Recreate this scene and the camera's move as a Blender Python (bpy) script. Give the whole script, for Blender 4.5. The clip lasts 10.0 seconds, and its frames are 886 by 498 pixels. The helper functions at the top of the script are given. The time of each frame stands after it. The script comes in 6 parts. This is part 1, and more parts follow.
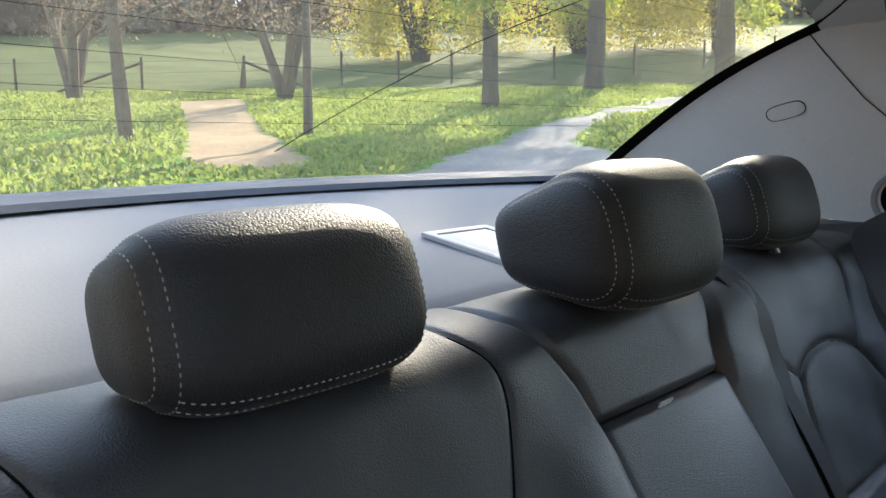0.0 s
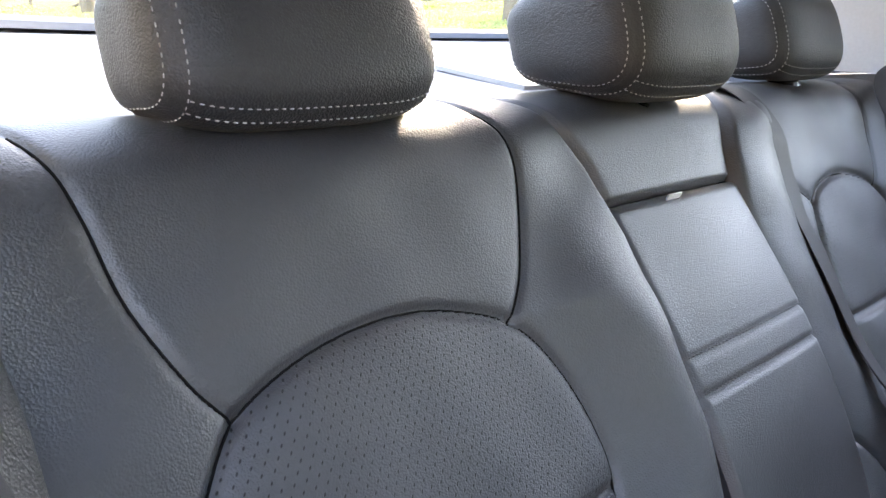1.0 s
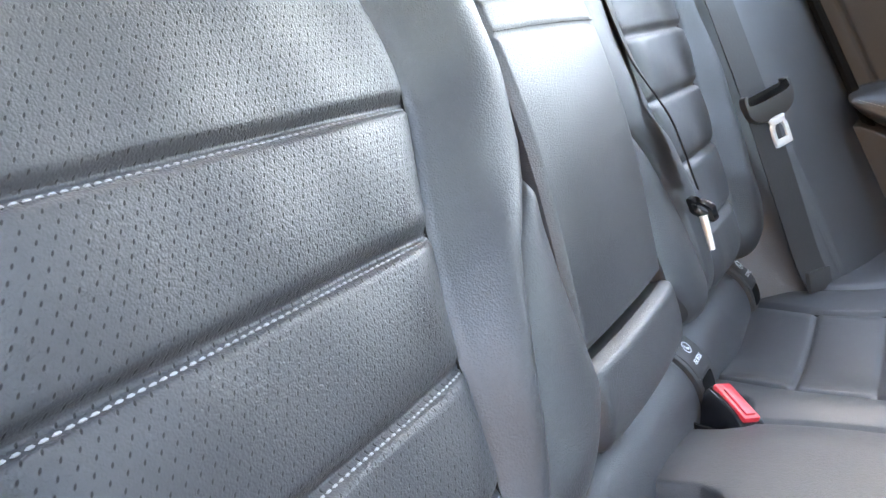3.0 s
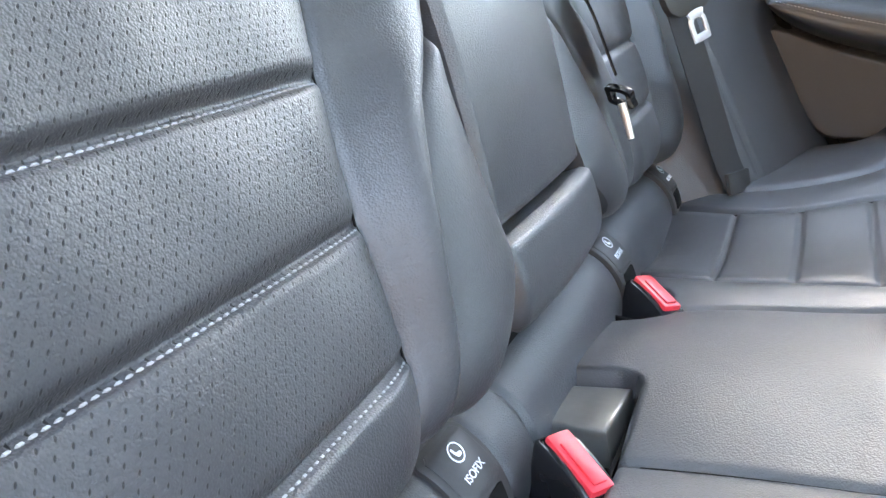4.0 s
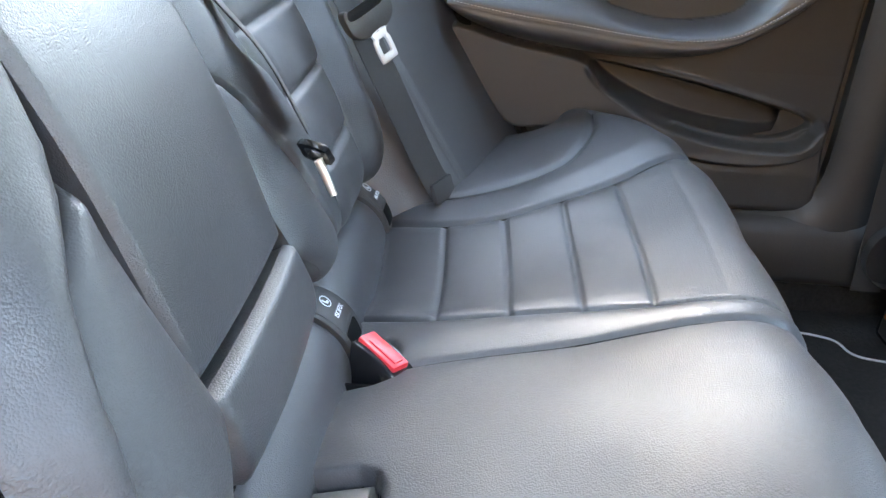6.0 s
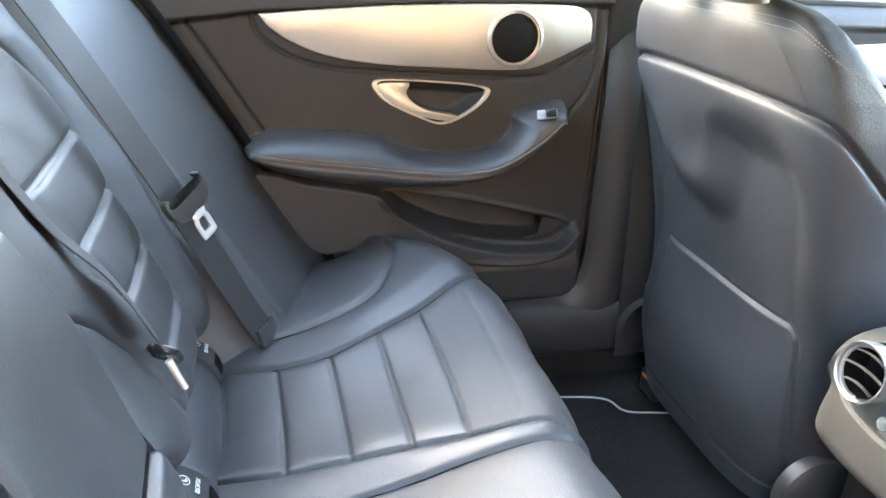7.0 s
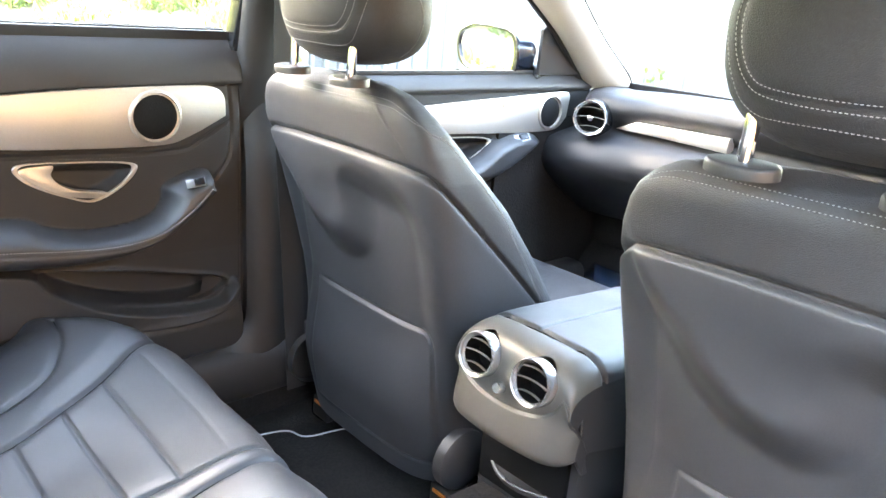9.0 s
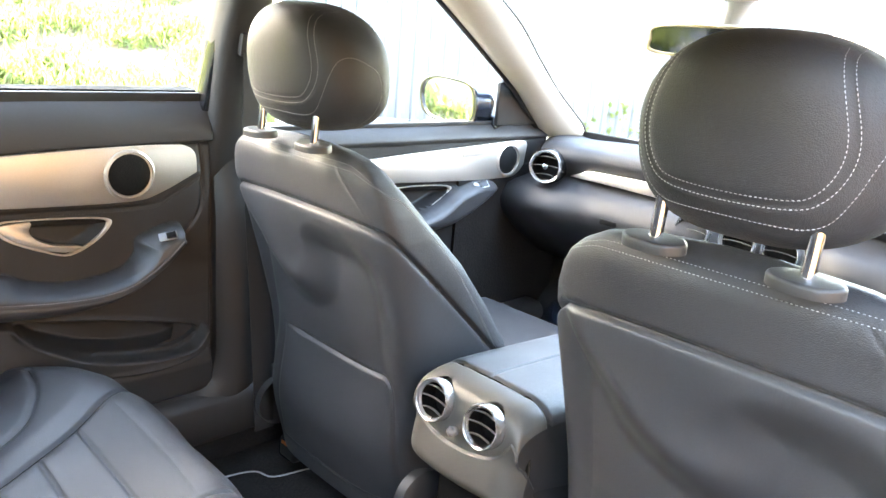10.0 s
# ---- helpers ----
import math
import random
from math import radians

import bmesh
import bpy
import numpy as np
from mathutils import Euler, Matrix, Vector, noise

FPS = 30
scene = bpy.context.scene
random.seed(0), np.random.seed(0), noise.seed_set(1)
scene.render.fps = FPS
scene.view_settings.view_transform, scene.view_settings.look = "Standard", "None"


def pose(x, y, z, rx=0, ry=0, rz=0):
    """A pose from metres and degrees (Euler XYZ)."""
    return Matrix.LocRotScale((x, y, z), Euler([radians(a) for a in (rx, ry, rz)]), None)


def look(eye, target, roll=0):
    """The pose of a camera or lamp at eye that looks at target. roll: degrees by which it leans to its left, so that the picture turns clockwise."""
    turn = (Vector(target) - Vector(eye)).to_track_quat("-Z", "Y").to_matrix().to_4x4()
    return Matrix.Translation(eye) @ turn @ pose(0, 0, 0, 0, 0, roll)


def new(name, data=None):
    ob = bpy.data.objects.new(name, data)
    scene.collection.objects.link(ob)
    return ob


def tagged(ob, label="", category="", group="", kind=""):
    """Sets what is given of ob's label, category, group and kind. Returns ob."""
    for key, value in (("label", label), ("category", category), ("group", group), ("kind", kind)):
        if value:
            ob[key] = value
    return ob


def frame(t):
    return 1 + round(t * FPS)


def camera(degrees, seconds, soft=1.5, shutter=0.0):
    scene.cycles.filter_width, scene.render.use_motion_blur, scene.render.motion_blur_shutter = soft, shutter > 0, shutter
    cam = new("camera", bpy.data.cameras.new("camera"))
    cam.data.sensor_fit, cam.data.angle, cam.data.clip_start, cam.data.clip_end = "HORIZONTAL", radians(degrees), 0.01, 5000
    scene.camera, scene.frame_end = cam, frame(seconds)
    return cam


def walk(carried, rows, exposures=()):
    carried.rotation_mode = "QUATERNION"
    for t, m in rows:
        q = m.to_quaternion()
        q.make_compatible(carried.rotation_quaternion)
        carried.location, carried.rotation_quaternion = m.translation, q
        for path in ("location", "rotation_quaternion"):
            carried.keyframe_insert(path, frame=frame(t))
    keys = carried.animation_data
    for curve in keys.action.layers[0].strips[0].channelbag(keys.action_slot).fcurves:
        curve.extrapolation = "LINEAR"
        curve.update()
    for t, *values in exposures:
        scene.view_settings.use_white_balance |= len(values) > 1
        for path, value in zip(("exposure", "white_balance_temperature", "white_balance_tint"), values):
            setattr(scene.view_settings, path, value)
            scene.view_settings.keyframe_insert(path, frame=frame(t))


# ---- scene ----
cam = camera(60.1, 10.0)
PATH = [
    (0, (-0.556, -0.116, 1.157), (0.83, 1.299, 0.885), -0.7),
    (0.5, (-0.566, -0.121, 1.113), (0.78, 1.313, 0.748), -0.6),
    (1, (-0.568, -0.137, 1.055), (0.756, 1.287, 0.586), -0.6),
    (1.5, (-0.575, -0.134, 1.003), (0.79, 1.219, 0.452), -0.2),
    (2, (-0.58, -0.134, 0.95), (0.88, 1.094, 0.348), 0.3),
    (2.5, (-0.576, -0.137, 0.898), (0.99, 0.934, 0.265), 0.7),
    (2.7, (-0.575, -0.135, 0.884), (1.017, 0.883, 0.229), 1.1),
    (3.8, (-0.542, -0.137, 0.818), (1.131, 0.636, 0.04), 1.9),
    (4, (-0.544, -0.146, 0.802), (1.125, 0.615, 0.005), 1.8),
    (4.5, (-0.542, -0.156, 0.782), (1.108, 0.568, -0.085), 1.9),
    (5, (-0.505, -0.156, 0.783), (1.165, 0.456, -0.132), 2.0),
    (5.5, (-0.456, -0.15, 0.813), (1.285, 0.205, -0.106), 2.2),
    (5.7, (-0.443, -0.146, 0.839), (1.315, 0.086, -0.086), 2.6),
    (6.8, (-0.482, -0.079, 1.036), (1.293, -0.468, 0.201), 3.2),
    (7, (-0.5, -0.079, 1.059), (1.267, -0.566, 0.259), 3.5),
    (7.5, (-0.55, -0.082, 1.078), (1.192, -0.754, 0.36), 3.7),
    (8, (-0.582, -0.04, 1.084), (1.073, -0.947, 0.422), 4.0),
    (8.5, (-0.603, 0.001, 1.079), (0.897, -1.16, 0.444), 4.3),
    (9, (-0.625, 0.029, 1.118), (0.756, -1.278, 0.498), 4.7),
    (9.5, (-0.655, 0.053, 1.153), (0.689, -1.302, 0.553), 4.9),
    (10, (-0.692, 0.066, 1.184), (0.658, -1.306, 0.641), 5.0),
]
EXPOSURES = [(0.0,2.9,7300,13),(0.5,3.2,7800,15),(1.0,4.75,7900,20),(1.5,5.6,8700,22),(2.5,5.95,8600,15),(5.5,6.15,8500,10),(7.0,6.25,8000,9),(8.5,6.35,8300,12),(10.0,6.0,8500,12)]
walk(cam, [(t, look(eye, target, roll)) for t, eye, target, roll in PATH], EXPOSURES)

# ---- light ----
SUN = Vector((0.80, 0.42, 0.50)).normalized()
world = bpy.data.worlds.new("sky")
scene.world = world
world.use_nodes = True
wn = world.node_tree.nodes
sky = wn.new("ShaderNodeTexSky")
sky.sky_type, sky.sun_disc = "NISHITA", False
sky.sun_elevation, sky.sun_rotation = math.asin(SUN.z), math.atan2(SUN.x, SUN.y)
wn["Background"].inputs["Strength"].default_value = 0.15
world.node_tree.links.new(sky.outputs[0], wn["Background"].inputs["Color"])
sun = new("sun", bpy.data.lights.new("sun", "SUN"))
sun.data.energy, sun.data.angle, sun.data.color = 2.6, radians(0.53), (1.0, 0.93, 0.82)
sun.matrix_world = look((0, 0, 30), Vector((0, 0, 30)) - SUN)
scene.view_settings.exposure = 0.0


# ---- materials ----
def material(name, color, rough=0.5, metal=0.0, spec=0.5, grain=0.0, size=0.002, vary=0.12, patch=0.15, kind="noise",
             rough_vary=0.08, coat=0.0, transmission=0.0, perforated=0.0, weave=0.0, sheen=0.0):
    """A procedural surface: colour varied at two scales, uneven gloss and fine relief, sizes in metres."""
    mat = bpy.data.materials.new(name)
    mat.use_nodes = True
    n, l = mat.node_tree.nodes, mat.node_tree.links
    bsdf = n["Principled BSDF"]
    bsdf.inputs["Metallic"].default_value = metal
    bsdf.inputs["Specular IOR Level"].default_value = spec
    bsdf.inputs["Coat Weight"].default_value = coat
    bsdf.inputs["Sheen Weight"].default_value, bsdf.inputs["Sheen Roughness"].default_value = sheen, 0.4
    bsdf.inputs["Transmission Weight"].default_value = transmission
    geo = n.new("ShaderNodeNewGeometry")
    big = n.new("ShaderNodeTexNoise")
    big.inputs["Scale"].default_value, big.inputs["Detail"].default_value = 1 / patch, 4
    l.new(geo.outputs["Position"], big.inputs["Vector"])
    fine = n.new("ShaderNodeTexNoise")
    fine.inputs["Scale"].default_value, fine.inputs["Detail"].default_value = 1 / max(size, 0.0004) / 3, 3
    l.new(geo.outputs["Position"], fine.inputs["Vector"])
    mix = n.new("ShaderNodeMath")
    mix.operation = "ADD"
    l.new(big.outputs["Fac"], mix.inputs[0])
    l.new(fine.outputs["Fac"], mix.inputs[1])
    ramp = n.new("ShaderNodeMapRange")
    ramp.inputs["From Min"].default_value, ramp.inputs["From Max"].default_value = 0.6, 1.4
    ramp.inputs["To Min"].default_value, ramp.inputs["To Max"].default_value = 1 - vary, 1 + vary
    l.new(mix.outputs[0], ramp.inputs["Value"])
    tint = n.new("ShaderNodeVectorMath")
    tint.operation = "SCALE"
    tint.inputs[0].default_value = color
    l.new(ramp.outputs[0], tint.inputs["Scale"])
    out_color = tint.outputs[0]
    gloss = n.new("ShaderNodeMapRange")
    gloss.inputs["From Min"].default_value, gloss.inputs["From Max"].default_value = 0.3, 0.7
    gloss.inputs["To Min"].default_value, gloss.inputs["To Max"].default_value = max(rough - rough_vary, 0.02), rough + rough_vary
    l.new(big.outputs["Fac"], gloss.inputs["Value"])
    l.new(gloss.outputs[0], bsdf.inputs["Roughness"])
    height = None
    if grain:
        if kind == "leather":
            cells = n.new("ShaderNodeTexVoronoi")
            cells.feature = "F1"
            cells.inputs["Scale"].default_value = 1 / size
            warp = n.new("ShaderNodeVectorMath")
            warp.operation = "MULTIPLY_ADD"
            l.new(fine.outputs["Color"], warp.inputs[0])
            warp.inputs[1].default_value = (size * 1.5,) * 3
            l.new(geo.outputs["Position"], warp.inputs[2])
            l.new(warp.outputs[0], cells.inputs["Vector"])
            creases = n.new("ShaderNodeTexNoise")
            creases.inputs["Scale"].default_value, creases.inputs["Detail"].default_value = 1 / (size * 6), 2
            l.new(geo.outputs["Position"], creases.inputs["Vector"])
            both = n.new("ShaderNodeMath")
            both.operation = "MULTIPLY_ADD"
            both.inputs[1].default_value = -0.7
            l.new(cells.outputs["Distance"], both.inputs[0])
            soft = n.new("ShaderNodeMath")
            soft.operation = "MULTIPLY"
            soft.inputs[1].default_value = 0.22
            l.new(creases.outputs["Fac"], soft.inputs[0])
            l.new(soft.outputs[0], both.inputs[2])
            height = both.outputs[0]
        else:
            height = fine.outputs["Fac"]
    if perforated or weave:
        uv = n.new("ShaderNodeUVMap")
        split = n.new("ShaderNodeSeparateXYZ")
        l.new(uv.outputs[0], split.inputs[0])

        def calc(op, a, b=None):
            m = n.new("ShaderNodeMath")
            m.operation = op
            for k, v in enumerate((a, b)):
                if isinstance(v, (int, float)):
                    m.inputs[k].default_value = v
                elif v is not None:
                    l.new(v, m.inputs[k])
            return m.outputs[0]
    if perforated:
        u = calc("DIVIDE", split.outputs[0], perforated)
        v = calc("DIVIDE", split.outputs[1], perforated * 0.72)
        u = calc("ADD", u, calc("MULTIPLY", calc("FLOOR", v), 0.5))
        fu = calc("SUBTRACT", calc("FRACT", u), 0.5)
        fv = calc("MULTIPLY", calc("SUBTRACT", calc("FRACT", v), 0.5), 0.72)
        away = calc("SQRT", calc("ADD", calc("POWER", calc("MULTIPLY", calc("ADD", fu, calc("MULTIPLY", fv, 0.5)), 1.25), 2), calc("POWER", calc("MULTIPLY", fv, 0.75), 2)))
        hole = n.new("ShaderNodeMapRange")
        hole.inputs["From Min"].default_value, hole.inputs["From Max"].default_value = 0.07, 0.135
        l.new(away, hole.inputs["Value"])
        dark = n.new("ShaderNodeVectorMath")
        dark.operation = "SCALE"
        l.new(out_color, dark.inputs[0])
        l.new(calc("ADD", calc("MULTIPLY", hole.outputs[0], 0.95), 0.05), dark.inputs["Scale"])
        out_color = dark.outputs[0]
        l.new(calc("ADD", calc("MULTIPLY", hole.outputs[0], spec * 0.5), spec * 0.5), bsdf.inputs["Specular IOR Level"])
        height = calc("ADD", calc("MULTIPLY", hole.outputs[0], 1.5), height if height else 0.0)
    if weave:
        wave = calc("SINE", calc("MULTIPLY", split.outputs[0], 6.2832 / weave))
        cross = calc("SINE", calc("MULTIPLY", split.outputs[1], 6.2832 / (weave * 0.8)))
        height = calc("ADD", calc("MULTIPLY", wave, cross), height if height else 0.0)
    if height is not None:
        bump = n.new("ShaderNodeBump")
        bump.inputs["Strength"].default_value, bump.inputs["Distance"].default_value = min(grain, 1.0), size * 0.8
        l.new(height, bump.inputs["Height"])
        l.new(bump.outputs[0], bsdf.inputs["Normal"])
    l.new(out_color, bsdf.inputs["Base Color"])
    return mat


LEATHER = material("black_leather", (0.022, 0.0225, 0.0255), 0.50, spec=0.9, sheen=0.03, grain=0.36, size=0.0014, kind="leather", vary=0.2)
SMOOTH_LEATHER = material("soft_black_leather", (0.022, 0.0225, 0.0255), 0.49, spec=0.9, sheen=0.03, grain=0.40, size=0.0013, kind="leather", vary=0.2)
PERFORATED = material("perforated_leather", (0.027, 0.0275, 0.030), 0.53, spec=0.8, sheen=0.05, grain=0.45, size=0.0013, kind="leather", vary=0.2, perforated=0.0066)
# Leather copy lightened to stand for the stronger light on the bench.
BENCH_LEATHER = material("brightened_black_leather", (0.024, 0.0248, 0.0285), 0.48, spec=0.9, sheen=0.03, grain=0.32, size=0.0013, kind="leather", vary=0.2)
THREAD = material("grey_thread", (0.33, 0.325, 0.32), 0.7, grain=0.4, size=0.0008)
PLASTIC = material("dark_grey_plastic", (0.030, 0.029, 0.029), 0.48, grain=0.3, size=0.0009, vary=0.1)
SHELL = material("seat_shell_plastic", (0.034, 0.0355, 0.039), 0.50, spec=0.5, grain=0.3, size=0.001, vary=0.1)
TRIM_GREY = material("grey_soft_trim", (0.028, 0.0262, 0.0255), 0.55, grain=0.35, size=0.0011, kind="leather", vary=0.1)
GLOSS_BLACK = material("gloss_black_plastic", (0.01, 0.01, 0.011), 0.22, vary=0.1)
BLACK = material("matt_black", (0.004, 0.004, 0.004), 0.9, spec=0.12, vary=0.2)
WEBBING = material("belt_webbing", (0.026, 0.0255, 0.0260), 0.6, spec=0.4, sheen=0.05, grain=0.25, size=0.0012)
ALU = material("brushed_aluminium", (0.66, 0.60, 0.53), 0.42, metal=0.8, grain=0.12, size=0.0008, vary=0.06)
CHROME = material("chrome", (0.75, 0.75, 0.76), 0.1, metal=1.0, vary=0.05)
SATIN = material("satin_metal", (0.15, 0.145, 0.135), 0.35, metal=0.6, vary=0.08)
RED = material("red_plastic", (0.62, 0.03, 0.045), 0.38, vary=0.08)
ORANGE = material("orange_label", (0.55, 0.16, 0.03), 0.6, vary=0.08)
SHELF = material("shelf_fabric", (0.24, 0.24, 0.25), 0.85, grain=0.25, size=0.0012, vary=0.06)
HEADLINER = material("grey_headliner", (0.68, 0.66, 0.63), 0.9, grain=0.5, size=0.0015, vary=0.06)
BEIGE_TRIM = material("beige_pillar_trim", (0.50, 0.45, 0.37), 0.8, grain=0.35, size=0.0013, vary=0.06)
PALE_PLASTIC = material("pale_grey_plastic", (0.42, 0.42, 0.42), 0.5, grain=0.2, size=0.001, vary=0.06)
CARPET = material("dark_carpet", (0.018, 0.0165, 0.0158), 0.95, spec=0.15, grain=1.0, size=0.002, vary=0.4, patch=0.05)
PILLAR = material("grey_brown_trim", (0.028, 0.0258, 0.025), 0.55, grain=0.3, size=0.001, vary=0.08)
DARK_TRIM = material("black_grained_plastic", (0.017, 0.0162, 0.016), 0.55, spec=0.35, grain=0.3, size=0.001, vary=0.1)
FRONT_LEATHER = material("matt_black_leather", (0.024, 0.0240, 0.0262), 0.56, spec=0.55, sheen=0.03, grain=0.5, size=0.0014, kind="leather", vary=0.2)
CONSOLE_FACE = material("grey_console_face", (0.078, 0.073, 0.064), 0.42, vary=0.06)
DASH = material("dark_dash_leather", (0.018, 0.018, 0.020), 0.5, spec=0.45, grain=0.35, size=0.0011, kind="leather", vary=0.15)
RING = material("vent_ring_metal", (0.40, 0.40, 0.40), 0.26, metal=0.75, vary=0.04)
STEEL = material("bright_steel", (0.80, 0.80, 0.80), 0.3, metal=0.5, vary=0.04)
PRINT = material("white_print", (0.62, 0.64, 0.66), 0.6, vary=0.05)
GRASS = material("grass", (0.10, 0.20, 0.03), 0.75, spec=0.05, grain=0.6, size=0.03, vary=0.5, patch=1.2)
FIELD = material("field_grass", (0.075, 0.090, 0.030), 0.9, spec=0.05, grain=0.4, size=0.2, vary=0.3, patch=9.0)
EARTH = material("trodden_earth", (0.30, 0.22, 0.14), 0.95, spec=0.05, grain=0.7, size=0.02, vary=0.3, patch=0.6)
GRAVEL = material("grey_gravel", (0.22, 0.21, 0.20), 0.95, spec=0.05, grain=0.8, size=0.02, vary=0.3, patch=0.8)
BARK = material("tree_bark", (0.10, 0.075, 0.05), 0.95, grain=1.0, size=0.02, vary=0.4, patch=0.3)


def leaf_material(name, color, through_color, share=0.5, patch=0.8):
    """A thin leaf: it reflects on one side and lets light through to the other."""
    mat = material(name, color, 0.6, vary=0.45, patch=patch)
    n, l = mat.node_tree.nodes, mat.node_tree.links
    glow = n.new("ShaderNodeBsdfTranslucent")
    glow.inputs["Color"].default_value = (*through_color, 1)
    mix = n.new("ShaderNodeMixShader")
    mix.inputs[0].default_value = share
    l.new(n["Principled BSDF"].outputs[0], mix.inputs[1])
    l.new(glow.outputs[0], mix.inputs[2])
    l.new(mix.outputs[0], n["Material Output"].inputs["Surface"])
    return mat


LEAF = leaf_material("leaf", (0.10, 0.14, 0.03), (0.36, 0.42, 0.06))
WILLOW = leaf_material("willow_leaf", (0.20, 0.18, 0.05), (0.46, 0.40, 0.08), 0.55, 1.2)
DARK_LEAF = leaf_material("hedge_leaf", (0.09, 0.08, 0.05), (0.14, 0.11, 0.06), 0.3, 1.5)
CLADDING = material("pale_metal_cladding", (0.14, 0.143, 0.146), 0.5, grain=0.1, size=0.01, vary=0.08, patch=1.0)
CAR_PAINT = material("dark_blue_paint", (0.02, 0.03, 0.05), 0.25, coat=1.0, vary=0.05)
RUBBER = material("black_rubber", (0.012, 0.012, 0.012), 0.7, vary=0.15)


def glass(name, tint):
    mat = bpy.data.materials.new(name)
    mat.use_nodes = True
    n, l = mat.node_tree.nodes, mat.node_tree.links
    n.remove(n["Principled BSDF"])
    clear = n.new("ShaderNodeBsdfTransparent")
    clear.inputs["Color"].default_value = (*tint, 1)
    gloss = n.new("ShaderNodeBsdfGlossy")
    gloss.inputs["Roughness"].default_value = 0.02
    mix = n.new("ShaderNodeMixShader")
    mix.inputs[0].default_value = 0.05
    l.new(clear.outputs[0], mix.inputs[1])
    l.new(gloss.outputs[0], mix.inputs[2])
    l.new(mix.outputs[0], n["Material Output"].inputs["Surface"])
    return mat


def hazy_glass():
    """Rear window glass with a thin translucent film, put in for the haze of low sun."""
    mat = glass("hazy_window_glass", (0.70, 0.74, 0.72))
    n, l = mat.node_tree.nodes, mat.node_tree.links
    film = n.new("ShaderNodeBsdfTranslucent")
    film.inputs["Color"].default_value = (0.9, 0.86, 0.78, 1)
    geo, noise, amount = n.new("ShaderNodeNewGeometry"), n.new("ShaderNodeTexNoise"), n.new("ShaderNodeMapRange")
    noise.inputs["Scale"].default_value, noise.inputs["Detail"].default_value = 3.0, 5
    amount.inputs["To Min"].default_value, amount.inputs["To Max"].default_value = 0.010, 0.040
    mix = n.new("ShaderNodeMixShader")
    l.new(geo.outputs["Position"], noise.inputs["Vector"])
    l.new(noise.outputs["Fac"], amount.inputs["Value"])
    l.new(amount.outputs[0], mix.inputs[0])
    first = n["Material Output"].inputs["Surface"].links[0].from_socket
    l.new(first, mix.inputs[1])
    l.new(film.outputs[0], mix.inputs[2])
    l.new(mix.outputs[0], n["Material Output"].inputs["Surface"])
    return mat


HAZY_GLASS = hazy_glass()
GLASS = glass("window_glass", (0.88, 0.90, 0.89))


def mirror_glass():
    mat = bpy.data.materials.new("mirror_glass")
    mat.use_nodes = True
    b = mat.node_tree.nodes["Principled BSDF"]
    b.inputs["Base Color"].default_value, b.inputs["Metallic"].default_value, b.inputs["Roughness"].default_value = (0.85, 0.87, 0.88, 1), 1.0, 0.02
    return mat


MIRROR = mirror_glass()


# ---- shape tools ----
def part(name, bm, mat, parent=None, label="", smooth=True):
    """Links a bmesh as one mesh object, under a thing or a part."""
    me = bpy.data.meshes.new(name)
    bm.to_mesh(me)
    bm.free()
    me.materials.append(mat)
    if smooth:
        me.shade_smooth()
        me.set_sharp_from_angle(angle=radians(38))
    ob = new(name, me)
    if parent:
        ob.parent = parent
    if label:
        tagged(ob, label)
    return ob


def thing(name, label, category, group="", kind=""):
    return tagged(new(name), label, category, group, kind)


def spline(pts, n=8, closed=False):
    """A Catmull-Rom curve through the points."""
    p = np.array(pts, float)
    p = np.vstack([p[-1], p, p[0], p[1]]) if closed else np.vstack([2 * p[0] - p[1], p, 2 * p[-1] - p[-2]])
    out = []
    for a, b, c, d in zip(p, p[1:], p[2:], p[3:]):
        for t in np.linspace(0, 1, n, endpoint=False):
            out.append(0.5 * (2 * b + (c - a) * t + (2 * a - 5 * b + 4 * c - d) * t * t + (3 * b - a - 3 * c + d) * t ** 3))
    if not closed:
        out.append(p[-2])
    return np.array(out)


def line_distance(a, b, pts):
    """Distance of the points (a, b) from a polyline."""
    best = np.full(a.shape, 9.0)
    for (x0, y0), (x1, y1) in zip(pts[:-1], pts[1:]):
        dx, dy = x1 - x0, y1 - y0
        t = np.clip(((a - x0) * dx + (b - y0) * dy) / (dx * dx + dy * dy + 1e-12), 0, 1)
        best = np.minimum(best, np.hypot(a - x0 - t * dx, b - y0 - t * dy))
    return best


def inside(a, b, poly):
    hit = np.zeros(a.shape, bool)
    for (x0, y0), (x1, y1) in zip(poly, np.roll(poly, -1, axis=0)):
        if y0 != y1:
            hit ^= ((y0 > b) != (y1 > b)) & (a < (x1 - x0) * (b - y0) / (y1 - y0) + x0)
    return hit


def signed(a, b, poly):
    """Distance from a closed outline, positive inside it."""
    d = line_distance(a, b, np.vstack([poly, poly[:1]]))
    return np.where(inside(a, b, poly), d, -d)


def ease(x, a, b):
    t = np.clip((x - a) / (b - a), 0, 1)
    return t * t * (3 - 2 * t)


def seam(d, width=0.004, depth=0.004):
    return -depth * np.exp(-(d / width) ** 2)


def grid_normals(P, flip):
    N = np.cross(np.gradient(P, axis=1), np.gradient(P, axis=0))
    N /= np.linalg.norm(N, axis=2, keepdims=True) + 1e-12
    return -N if flip else N


